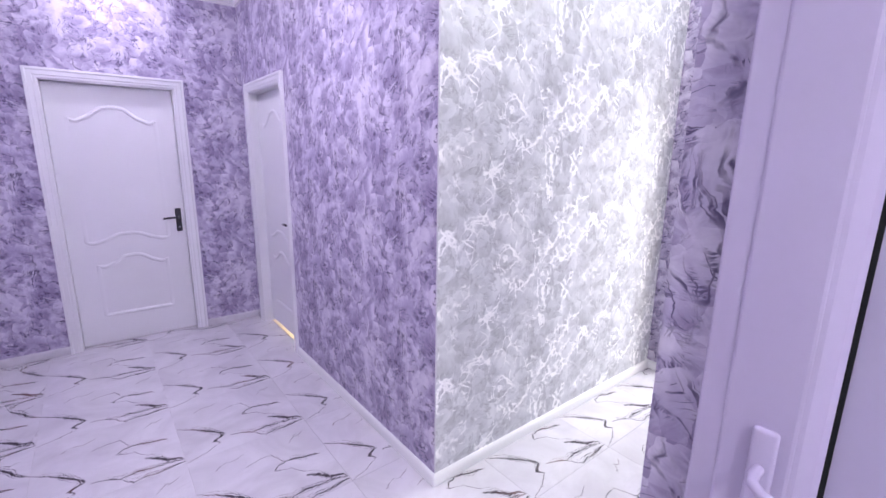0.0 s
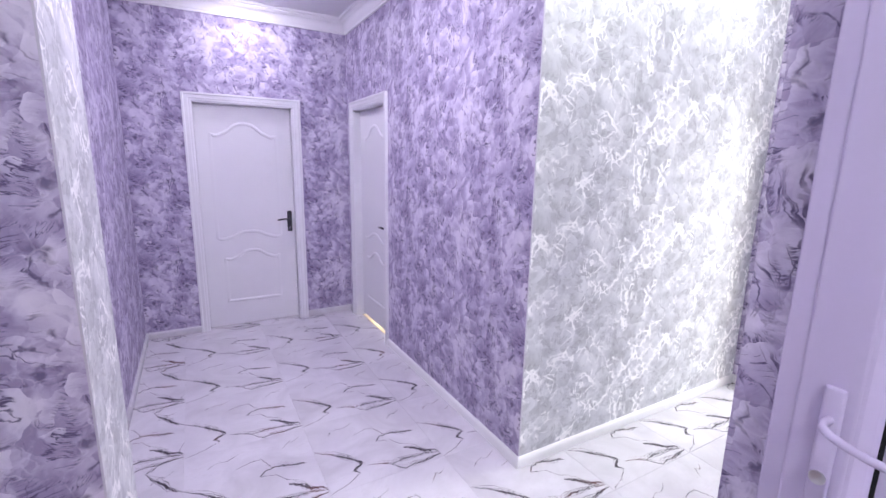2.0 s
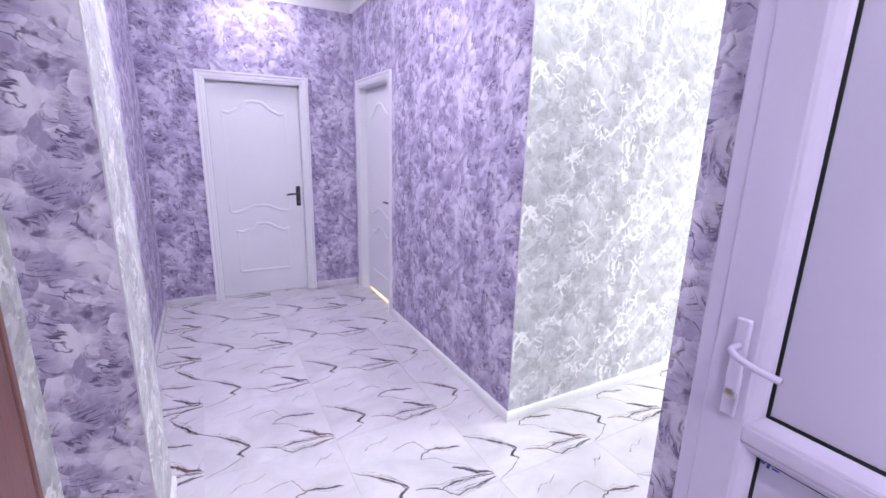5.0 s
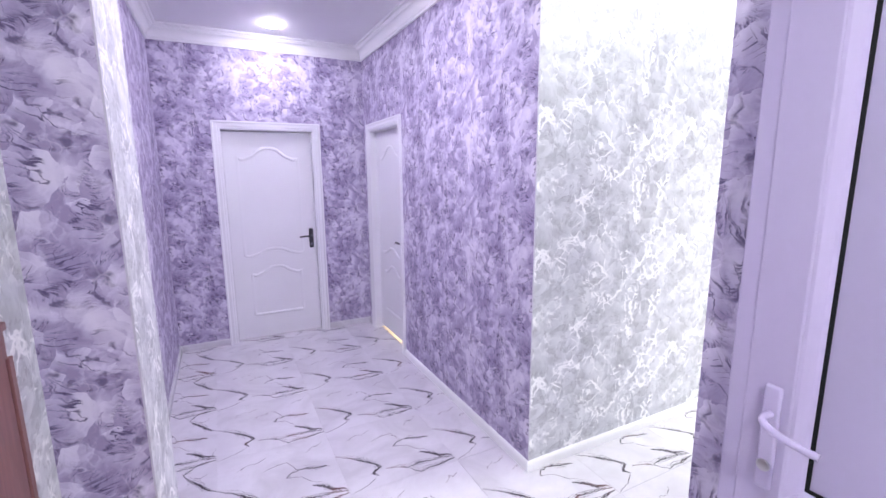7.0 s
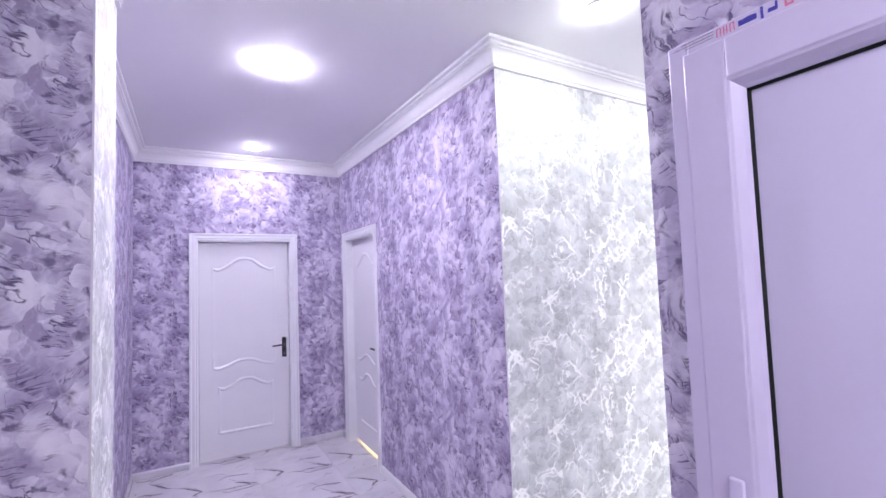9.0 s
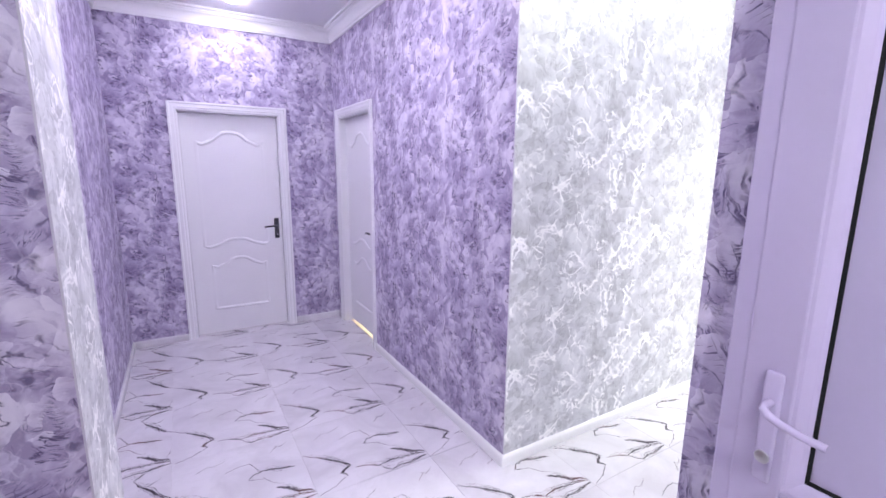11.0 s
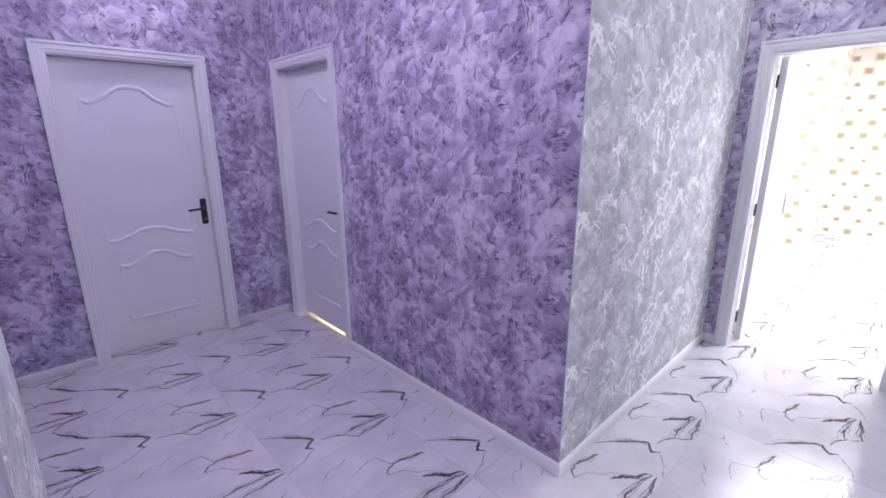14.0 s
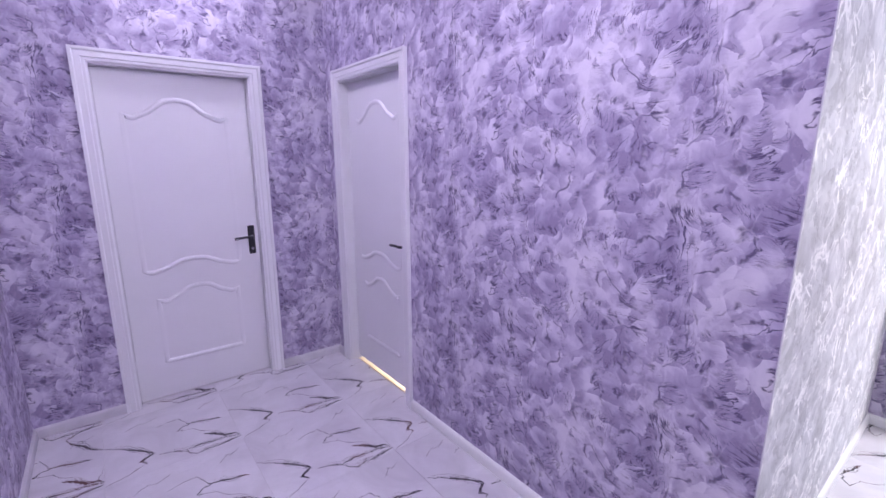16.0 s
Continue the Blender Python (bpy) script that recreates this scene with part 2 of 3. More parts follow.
def marble(name, vein=False, pale=0.0):
    m = Nodes(name)
    at = m.node("TexCoord").outputs["Object"]
    rnd = m.node("ObjectInfo").outputs["Random"]
    at2 = m.vec("ADD", at, m.node("CombineXYZ", X=m.math("MULTIPLY", rnd, 9.0)).outputs[0])
    if vein:
        n = m.noise(at2, 34.0, 4, 0.6).outputs[0]
        n2 = m.noise(at2, 5.0, 2).outputs[0]
        col = m.ramp(n, [(0.30, (0.030 + pale, 0.026 + pale, 0.032 + pale)), (0.55, (0.085 + pale, 0.075 + pale, 0.09 + pale)), (0.78, (0.36 + pale, 0.33 + pale, 0.36 + pale))])
        col = m.mix(m.math("MULTIPLY", m.step(n2, 0.52, 0.68), 0.6), col, (0.17 + pale, 0.085 + pale, 0.075 + pale))
        return m.done(col, 0.10, 0.0, 0.5)
    cloud = m.noise(at2, 3.2, 5, 0.6, 0.8).outputs[0]
    streak = m.noise(m.node("Mapping", Vector=at2, Rotation=(0, 0, radians(35)), Scale=(1.0, 4.5, 1)).outputs[0], 4.0, 5, 0.62, 1.5).outputs[0]
    thin = m.math("ABSOLUTE", m.math("SUBTRACT", streak, 0.5))
    line = m.math("MULTIPLY", m.math("SUBTRACT", 1.0, m.step(thin, 0.0, 0.012)), m.step(cloud, 0.46, 0.62))
    col = m.ramp(cloud, [(0.35, (0.54, 0.525, 0.57)), (0.62, (0.655, 0.64, 0.685))])
    col = m.mix(m.math("MULTIPLY", line, 0.35), col, (0.45, 0.43, 0.45))
    wear = m.noise(at2, 60.0, 3).outputs[0]
    m.bump(wear, 0.03, 0.0008)
    return m.done(col, m.math("ADD", 0.13, m.math("MULTIPLY", wear, 0.08)), 0.0, 0.5)


def kitchen_paper(name):
    """Cream paper with small golden framed squares."""
    m = Nodes(name)
    sep = m.node("SeparateXYZ", Vector=m.coords())
    u = m.math("DIVIDE", sep.outputs[0], 0.24)
    row = m.math("DIVIDE", sep.outputs[1], 0.17)
    u2 = m.math("ADD", u, m.math("MULTIPLY", m.math("MODULO", m.math("FLOOR", row), 3.0), 0.37))
    fu = m.math("ABSOLUTE", m.math("SUBTRACT", m.math("FRACT", u2), 0.5))
    fv = m.math("ABSOLUTE", m.math("SUBTRACT", m.math("FRACT", row), 0.5))
    cell = m.node("CombineXYZ", X=m.math("FLOOR", u2), Y=m.math("FLOOR", row)).outputs[0]
    wn_ = m.node("TexWhiteNoise", Vector=cell)
    size = m.math("MULTIPLY_ADD", wn_.outputs["Value"], 0.16, 0.10)
    d = m.math("MAXIMUM", fu, m.math("MULTIPLY", fv, 0.8))
    inside = m.math("SUBTRACT", 1.0, m.step(m.math("SUBTRACT", d, size), -0.01, 0.01))
    core = m.math("SUBTRACT", 1.0, m.step(m.math("SUBTRACT", d, m.math("MULTIPLY", size, 0.6)), -0.01, 0.01))
    cloud = m.noise(m.coords(), 6.0, 4).outputs[0]
    base = m.ramp(cloud, [(0.35, (0.76, 0.71, 0.60)), (0.65, (0.82, 0.78, 0.68))])
    gold = m.mix(wn_.outputs["Value"], (0.46, 0.40, 0.24), (0.62, 0.56, 0.42))
    col = m.mix(inside, base, gold)
    col = m.mix(m.math("MULTIPLY", core, 0.6), col, (0.24, 0.19, 0.09))
    m.bump(m.math("ADD", inside, m.math("MULTIPLY", m.noise(m.coords(), 200.0, 2).outputs[0], 0.2)), 0.2, 0.001)
    return m.done(col, 0.55)


def wood(name, dark, light):
    m = Nodes(name)
    at = m.node("TexCoord").outputs["Object"]
    long = m.node("Mapping", Vector=at, Scale=(9.0, 9.0, 0.9)).outputs[0]
    g = m.noise(long, 4.0, 6, 0.62, 1.2).outputs[0]
    fine = m.noise(m.node("Mapping", Vector=at, Scale=(90.0, 90.0, 3.0)).outputs[0], 3.0, 4).outputs[0]
    f = m.math("ADD", m.math("MULTIPLY", g, 0.7), m.math("MULTIPLY", fine, 0.3))
    m.bump(fine, 0.12, 0.0008)
    return m.done(m.ramp(f, [(0.32, dark), (0.66, light)]), m.math("ADD", 0.28, m.math("MULTIPLY", fine, 0.2)))


LILAC = wallpaper("lilac_paper", ((0.295, 0.250, 0.395), (0.400, 0.352, 0.512), (0.665, 0.625, 0.735), (0.060, 0.042, 0.115)), 0.05)
SILVER = wallpaper("silver_paper", ((0.46, 0.47, 0.50), (0.555, 0.565, 0.595), (0.71, 0.72, 0.74), (0.22, 0.22, 0.25)), 1.0, contrast=0.5)
CREAM = kitchen_paper("cream_paper")
TILE, VEIN, VEIN_PALE = marble("marble_tile"), marble("marble_vein", True), marble("marble_vein_pale", True, 0.10)
GROUT = plain("grout", (0.55, 0.54, 0.56), 0.8, grain=200.0, bump=0.2)
CEIL_PAINT = plain("ceiling_paint", (0.78, 0.78, 0.80), 0.75, grain=300.0, amount=0.02, bump=0.04)
PLASTER = plain("cornice_plaster", (0.80, 0.80, 0.81), 0.55, grain=120.0, amount=0.03, bump=0.05)
DOOR_PAINT = plain("door_lacquer", (0.76, 0.76, 0.79), 0.30, grain=140.0, amount=0.03, bump=0.03)
# white plastic; the hall's lilac light is mixed into both base colours
PVC = plain("lilac_lit_pvc", (0.485, 0.435, 0.61), 0.24, grain=90.0, amount=0.03, bump=0.015)
PVC_PANEL = plain("lilac_lit_pvc_panel", (0.47, 0.425, 0.60), 0.34, grain=70.0, amount=0.03, bump=0.02)
RUBBER = plain("black_rubber", (0.008, 0.008, 0.010), 0.7, grain=200.0, spec=0.15)
BRONZE = plain("dark_bronze", (0.045, 0.045, 0.055), 0.32, 0.7, grain=150.0, amount=0.2)
STEEL = plain("brushed_steel", (0.55, 0.55, 0.57), 0.28, 1.0, grain=220.0)
BRASS = plain("brass_strip", (0.80, 0.68, 0.44), 0.3, 0.8, grain=200.0)
INK_BLUE = plain("blue_ink", (0.035, 0.03, 0.30), 0.4)
INK_RED = plain("red_ink", (0.50, 0.12, 0.22), 0.4)
INK_GREY = plain("grey_ink", (0.16, 0.15, 0.20), 0.4)
CABINET = wood("brown_veneer", (0.13, 0.055, 0.05), (0.23, 0.105, 0.095))
WHITE_TRIM = plain("corner_bead", (0.52, 0.51, 0.58), 0.45, grain=100.0)
PINK_FRAME = plain("rose_frame", (0.50, 0.32, 0.34), 0.4)



def glow(name, strength, colour):
    m = Nodes(name)
    m.put(m.bsdf.inputs["Emission Color"], (*colour, 1))
    m.put(m.bsdf.inputs["Emission Strength"], strength)
    return m.done((0.9, 0.9, 0.9), 0.4)


GLOW = glow("cool_diffuser", HALL_GLOW, (0.96, 0.84, 1.0))
GLOW_FAR = glow("far_diffuser", FAR_GLOW, (0.96, 0.86, 1.0))
GLOW_ENTRY_FILL = glow("entry_fill_diffuser", ENTRY_FILL_GLOW, (1.0, 0.94, 0.91))
GLOW_WARM = glow("warm_diffuser", PASS_GLOW, (1.0, 0.97, 0.88))

# ---- mesh helpers ----


def unwrap(bm):
    """Metres across and up on each face, by the axis that it faces."""
    layer = bm.loops.layers.uv.verify()
    for f in bm.faces:
        n = f.normal
        ax = max(range(3), key=lambda i: abs(n[i]))
        for l in f.loops:
            c = l.vert.co
            l[layer].uv = ((c.y + 7.3, c.z), (c.x, c.z), (c.x, c.y))[ax]


def link(name, bm, mats, parent=None, label="", smooth=False):
    bmesh.ops.recalc_face_normals(bm, faces=bm.faces[:])
    bm.normal_update()
    unwrap(bm)
    me = bpy.data.meshes.new(name)
    bm.to_mesh(me)
    bm.free()
    for mt in mats if isinstance(mats, (list, tuple)) else [mats]:
        me.materials.append(mt)
    if smooth:
        me.polygons.foreach_set("use_smooth", [True] * len(me.polygons))
        me.set_sharp_from_angle(angle=radians(35))
    ob = new(name, me)
    if parent is not None:
        ob.parent = parent
    if label:
        tagged(ob, label)
    return ob


def part(name, bm, material, parent, label="", smooth=False):
    return link(name, bm, material, parent, label, smooth)


def box(bm, x0, x1, y0, y1, z0, z1, bevel=0.0, segments=2):
    made = bmesh.ops.create_cube(bm, size=1.0)["verts"]
    for v in made:
        v.co = Vector((x0 + (v.co.x + 0.5) * (x1 - x0), y0 + (v.co.y + 0.5) * (y1 - y0), z0 + (v.co.z + 0.5) * (z1 - z0)))
    if bevel:
        edges = list({e for v in made for e in v.link_edges})
        bmesh.ops.bevel(bm, geom=edges, offset=bevel, segments=segments, profile=0.5, affect="EDGES")
    return bm


def boxes(*dims, bevel=0.0):
    bm = bmesh.new()
    for d in dims:
        box(bm, *d, bevel=bevel)
    return bm


def sweep(bm, profile, path, closed=False, up=None):
    """A profile (pairs: out, along) carried along a path of (place, out, along) frames."""
    rings = [[bm.verts.new(p + o * a + u * b) for a, b in profile] for p, o, u in path]
    pairs = list(zip(rings, rings[1:] + rings[:1])) if closed else list(zip(rings, rings[1:]))
    n = len(profile)
    for r, s in pairs:
        for i in range(n):
            j = (i + 1) % n
            bm.faces.new((r[i], r[j], s[j], s[i]))
    if not closed:
        bm.faces.new(rings[0])
        bm.faces.new(rings[-1][::-1])
    return bm


def disc(bm, r, z0, z1, seg=40, bevel=0.0):
    made = bmesh.ops.create_cone(bm, cap_ends=True, segments=seg, radius1=r, radius2=r, depth=z1 - z0)["verts"]
    bmesh.ops.translate(bm, verts=made, vec=(0, 0, (z0 + z1) / 2))
    if bevel:
        rim = [e for v in made for e in v.link_edges if len([f for f in e.link_faces if len(f.verts) > 4]) == 1]
        bmesh.ops.bevel(bm, geom=list(set(rim)), offset=bevel, segments=2, profile=0.5, affect="EDGES")
    return made


def tube(bm, points, radius, seg=10):
    pts = [Vector(p) for p in points]
    rings = []
    for i, p in enumerate(pts):
        d = (pts[min(i + 1, len(pts) - 1)] - pts[max(i - 1, 0)]).normalized()
        a = d.cross(Vector((0, 0, 1)))
        a = a.normalized() if a.length > 0.1 else Vector((1, 0, 0))
        b = d.cross(a)
        rings.append([bm.verts.new(p + radius * (math.cos(2 * math.pi * k / seg) * a + math.sin(2 * math.pi * k / seg) * b)) for k in range(seg)])
    for r, s in zip(rings, rings[1:]):
        for k in range(seg):
            bm.faces.new((r[k], r[(k + 1) % seg], s[(k + 1) % seg], s[k]))
    bm.faces.new(rings[0])
    bm.faces.new(rings[-1][::-1])
    return bm


def structure(ob, label, category):
    return tagged(ob, label, category, kind="structure")


def empty(name, label, category, group="", kind="", at=(0, 0, 0)):
    ob = new(name)
    ob.location = at
    return tagged(ob, label, category, group, kind)


# ---- plan ----
XA, YF, YB, XD, XL = 1.383, 4.58, 1.843, 3.351, -0.400   # door wall, far wall, silver wall, kitchen wall, alcove's outer wall
XW, YW = 0.997, 0.734                                   # wall with the PVC door and its free end
PX, PY0, PY1 = -0.230, 1.660, 2.10                      # pier: its inner face and its two ends
XN = -0.457                                             # outer wall of the entrance hall
YBACK, TH = -1.9, 0.14
D1 = (0.009, 0.940)      # door casings, outer edges
D2 = (3.562, 4.454)
D3 = (0.80, 1.759)
CAS, HEAD = 0.07, 2.049

lilac = "lilac vinyl wallpaper wall with embossed petals and dark strokes"
silver = "silver-grey vinyl wallpaper wall with shiny foil veins"

# far wall with the opening of door 1
o0, o1 = D1[0] + CAS - 0.01, D1[1] - CAS + 0.01
structure(link("wall_north", boxes((XL - TH, o0, YF, YF + TH, 0, CEIL), (o1, XA + TH, YF, YF + TH, 0, CEIL), (o0, o1, YF, YF + TH, HEAD - CAS + 0.01, CEIL)), LILAC), lilac, "wall")
# wall of door 2
o0, o1 = D2[0] + CAS - 0.01, D2[1] - CAS + 0.01
structure(link("wall_east", boxes((XA, XA + TH, YB + TH, o0, 0, CEIL), (XA, XA + TH, o1, YF, 0, CEIL), (XA, XA + TH, o0, o1, HEAD - CAS + 0.01, CEIL),
                                  (XA, XA + 0.004, YB, YB + TH, 0, CEIL)), LILAC), lilac, "wall")
structure(link("wall_passage_north", boxes((XA + 0.004, XD + TH, YB, YB + TH, 0, CEIL)), SILVER), silver, "wall")
# alcove's outer wall and the pier
structure(link("wall_west", boxes((XL - TH, XL, PY1, YF, 0, CEIL)), LILAC), lilac, "wall")
structure(link("wall_pier", boxes((XL - TH, PX - 0.004, PY0, PY1, 0, CEIL)), LILAC), lilac, "wall")
structure(link("wall_pier_face", boxes((PX - 0.004, PX, PY0 + 0.002, PY1 - 0.002, 0, CEIL)), SILVER), "silver-grey vinyl wallpaper on the pier's inner face", "wall")
structure(link("wall_hall_west", boxes((XN - TH, XN, YBACK, PY0, 0, CEIL)), SILVER), silver, "wall")
structure(link("wall_hall_south", boxes((XN - TH, XW + TH, YBACK - TH, YBACK, 0, CEIL)), LILAC), lilac, "wall")
# wall with the PVC door
PV0, PV1, PVH = -0.27, 0.655, 2.10
structure(link("wall_hall_east", boxes((XW, XW + TH, PV1 - 0.01, YW, 0, CEIL), (XW, XW + TH, YBACK, PV0 + 0.01, 0, CEIL), (XW, XW + TH, PV0 + 0.01, PV1 - 0.01, PVH - 0.01, CEIL)), LILAC), lilac, "wall")
structure(link("wall_passage_south", boxes((XW + TH, XD, YW - TH, YW, 0, CEIL)), LILAC), lilac, "wall")
structure(link("wall_porch", boxes((XW + TH, XW + TH + 0.02, PV0 - 0.2, PV1 - 0.07, 0, 2.3)), CEIL_PAINT), "plain white wall closing the place behind the entrance door", "wall")
# wall with the kitchen's doorway
o0, o1 = D3[0] + CAS - 0.01, D3[1] - CAS + 0.01
structure(link("wall_kitchen_side", boxes((XD, XD + TH, o1, YB, 0, CEIL), (XD, XD + TH, YW - TH, o0, 0, CEIL), (XD, XD + TH, o0, o1, HEAD - CAS + 0.01, CEIL)), LILAC), lilac, "wall")
# kitchen
KX, KY0, KY1 = 8.45, -2.2, 2.35
structure(link("wall_kitchen_east", boxes((KX, KX + TH, KY0, FILL_GAP[0], 0, CEIL), (KX, KX + TH, FILL_GAP[1], KY1, 0, CEIL), (KX, KX + TH, FILL_GAP[0], FILL_GAP[1], 0, FILL_GAP[2]), (KX, KX + TH, FILL_GAP[0], FILL_GAP[1], FILL_GAP[3], CEIL)), CREAM), "cream kitchen wallpaper with golden squares", "wall")
structure(link("wall_kitchen_north", boxes((XD + TH, KX, KY1, KY1 + TH, 0, CEIL), (7.15, KX, 1.80, KY1, 0, CEIL)), CREAM), "cream kitchen wallpaper with golden squares", "wall")
structure(link("wall_kitchen_south", boxes((XD + TH, KX, KY0 - TH, KY0, 0, CEIL)), CREAM), "cream kitchen wallpaper with golden squares", "wall")
structure(link("wall_kitchen_west", boxes((XD + TH - 0.004, XD + TH, KY0, YW - TH, 0, CEIL), (XD + TH, XD + TH + 0.004, YB, KY1, 0, CEIL)), CREAM), "cream kitchen wallpaper with golden squares", "wall")
# room behind door 2
structure(link("wall_room", boxes((XA + TH, 3.2, 3.0, 3.04, 0, CEIL), (XA + TH, 3.2, 5.0, 5.04, 0, CEIL), (3.2, 3.24, 3.0, 5.04, 0, CEIL)), CEIL_PAINT), "plain light wall of the lit room behind a door", "wall")
structure(link("wall_back_room", boxes((-0.5, XA, YF + 0.6, YF + 0.64, 0, CEIL), (-0.5, -0.46, YF + TH, YF + 0.6, 0, CEIL)), CEIL_PAINT), "plain wall of the dark room behind a door", "wall")
structure(link("ceiling", boxes((XN - TH, KX + TH, KY0 - TH, YF + 0.7, CEIL, CEIL + 0.1)), CEIL_PAINT), "smooth white painted ceiling", "ceiling")

# white corner bead down the free corners
for cx, cy in ((XA, YB), (PX, PY0)):
    sgn = -1 if cx > 0 else 1
    structure(link("trim", boxes((cx - 0.0015, cx + 0.004, cy - 0.0015, cy + 0.0015, 0.06, CEIL - 0.09) if cx > 0 else (cx - 0.004, cx + 0.0015, cy - 0.0015, cy + 0.0015, 0.06, CEIL - 0.09)), WHITE_TRIM), "thin pale corner bead on the wallpaper", "trim")

# ---- cornice and skirting ----


def run(name, profile, points, material, label, closed=False):
    """A moulding along a line on plan; the room lies to its right."""
    pts = [Vector((x, y, 0)) for x, y in points]
    bm = bmesh.new()
    frames = []
    for i, p in enumerate(pts):
        a = (p - pts[i - 1]).normalized() if i else None
        b = (pts[i + 1] - p).normalized() if i + 1 < len(pts) else None
        na = Vector((a.y, -a.x, 0)) if a else None
        nb = Vector((b.y, -b.x, 0)) if b else None
        if na and nb:
            o = (na + nb) / (1 + na.dot(nb))
        else:
            o = na or nb
        frames.append((p, o, Vector((0, 0, 1))))
    sweep(bm, profile, frames)
    return structure(link(name, bm, material, smooth=True), label, "moulding")


def cornice_profile():
    h, w = 0.124, 0.088
    pts = [(0.0, -h), (0.016, -h), (0.016, -h + 0.016), (0.022, -h + 0.019), (0.022, -h + 0.030)]
    for k in range(1, 7):   # hollow
        a = k / 6 * math.pi / 2
        pts.append((0.022 + 0.038 * (1 - math.cos(a)), -h + 0.030 + 0.052 * math.sin(a)))
    pts += [(0.060, -0.036), (0.069, -0.033), (0.069, -0.020), (w, -0.017), (w, -0.0005), (0.0, -0.0005)]
    return [(o, z + CEIL) for o, z in pts]


SKIRT = [(0.0, 0.001), (0.014, 0.001), (0.014, 0.045), (0.011, 0.052), (0.006, 0.056), (0.004, 0.060), (0.0, 0.060)]
corn = "white moulded plaster cornice under the ceiling"
skirt = "low white glossy skirting board along the wall"
CORN = cornice_profile()
run("cornice", CORN, [(XL, PY1 + 0.001), (XL, YF), (XA, YF), (XA, YB), (XD, YB), (XD, YW), (XW, YW), (XW, YBACK), (XN, YBACK), (XN, PY0 - 0.001)], PLASTER, corn)
run("cornice", CORN, [(PX, PY0 + 0.02), (PX, PY1 - 0.02)], PLASTER, "short white plaster cornice on the pier")
for line in ([(XL, PY1), (XL, YF), (D1[0], YF)], [(D1[1], YF), (XA, YF), (XA, D2[1])], [(XA, D2[0]), (XA, YB), (XD, YB), (XD, D3[1])],
             [(XD, D3[0]), (XD, YW), (XW, YW), (XW, PV1)], [(XN, 1.42), (XN, PY0), (PX, PY0), (PX, PY1), (XL, PY1)]):
    run("baseboard", SKIRT, line, TILE if YF in (line[0][1], line[1][1]) else PLASTER, skirt)

# ---- doors ----


def ogee(s):
    """0 at the ends, 1 in the middle, with a dip before the rise."""
    s = abs(2 * s - 1)
    if s > 0.68:
        return -0.26 * math.sin((1 - s) / 0.32 * math.pi)
    return 1 - 0.06 * (s / 0.16) ** 2 if s < 0.16 else 0.47 + 0.47 * math.cos((s - 0.16) / 0.52 * math.pi)


def moulding_loop(x0, x1, zb, zt, bottom, top):
    pts = []
    n = 28
    for k in range(n + 1):
        s = k / n
        pts.append((x0 + (x1 - x0) * s, zb + bottom * ogee(s)))
    for k in range(1, 10):
        pts.append((x1, zb + (zt - zb) * k / 10))
    for k in range(n + 1):
        s = 1 - k / n
        pts.append((x0 + (x1 - x0) * s, zt + top * ogee(s)))
    for k in range(1, 10):
        pts.append((x0, zt + (zb - zt) * k / 10))
    return pts


def bead(bm, pts, y, width, high, faint=0.35):
    """A raised rounded bead along a closed line on a leaf that faces -y."""
    n = len(pts)
    prof = [(-width, -0.002), (-width * 0.7, high * 0.55), (-width * 0.25, high), (width * 0.25, high), (width * 0.7, high * 0.55), (width, -0.002)]
    frames = []
    for i in range(n):
        a, b = Vector(pts[i - 1]), Vector(pts[(i + 1) % n])
        d = (b - a).normalized()
        nrm = Vector((d.y, 0, -d.x))
        rise = faint + (1 - faint) * min(1.0, abs(d.x) * 1.3)   # the sides are pressed flatter than the arches
        frames.append((Vector((pts[i][0], y, pts[i][1])), nrm, Vector((0, -rise, 0))))
    sweep(bm, prof, frames, closed=True)
    return bm


def lever(parent, material, x, y, z, way, length=0.12, plate=(0.020, 0.075), cylinder=True):
    """A lever on a long plate, on a leaf that faces -y. way: -1 points to -x."""
    handle = part("handle", box(bmesh.new(), x - plate[0], x + plate[0], y - 0.009, y, z - plate[1] * 1.25, z + plate[1] * 0.75, bevel=0.006, segments=3), material, parent, smooth=True)
    bm = tube(bmesh.new(), [(x, y - 0.004, z), (x, y - 0.030, z), (x + way * 0.004, y - 0.042, z), (x + way * 0.018, y - 0.050, z), (x + way * 0.05, y - 0.052, z + 0.002),
                            (x + way * length * 0.8, y - 0.050, z - 0.001), (x + way * length, y - 0.047, z - 0.004)], 0.0085)
    part("lever", bm, material, handle, smooth=True)
    if cylinder:
        bm = bmesh.new()
        disc(bm, 0.009, 0, 0.014, 20)
        bmesh.ops.rotate(bm, verts=bm.verts[:], matrix=Matrix.Rotation(radians(90), 3, "X"))
        bmesh.ops.translate(bm, verts=bm.verts[:], vec=(x, y - 0.004, z - plate[1] * 0.85))
        part("lock_cylinder", bm, STEEL, handle, smooth=True)
    return handle


def casing_profile():
    return [(0.0, 0.0), (0.0, 0.010), (0.008, 0.014), (0.020, 0.014), (0.024, 0.018), (0.050, 0.018), (0.056, 0.024), (0.070, 0.024), (0.070, 0.0)]


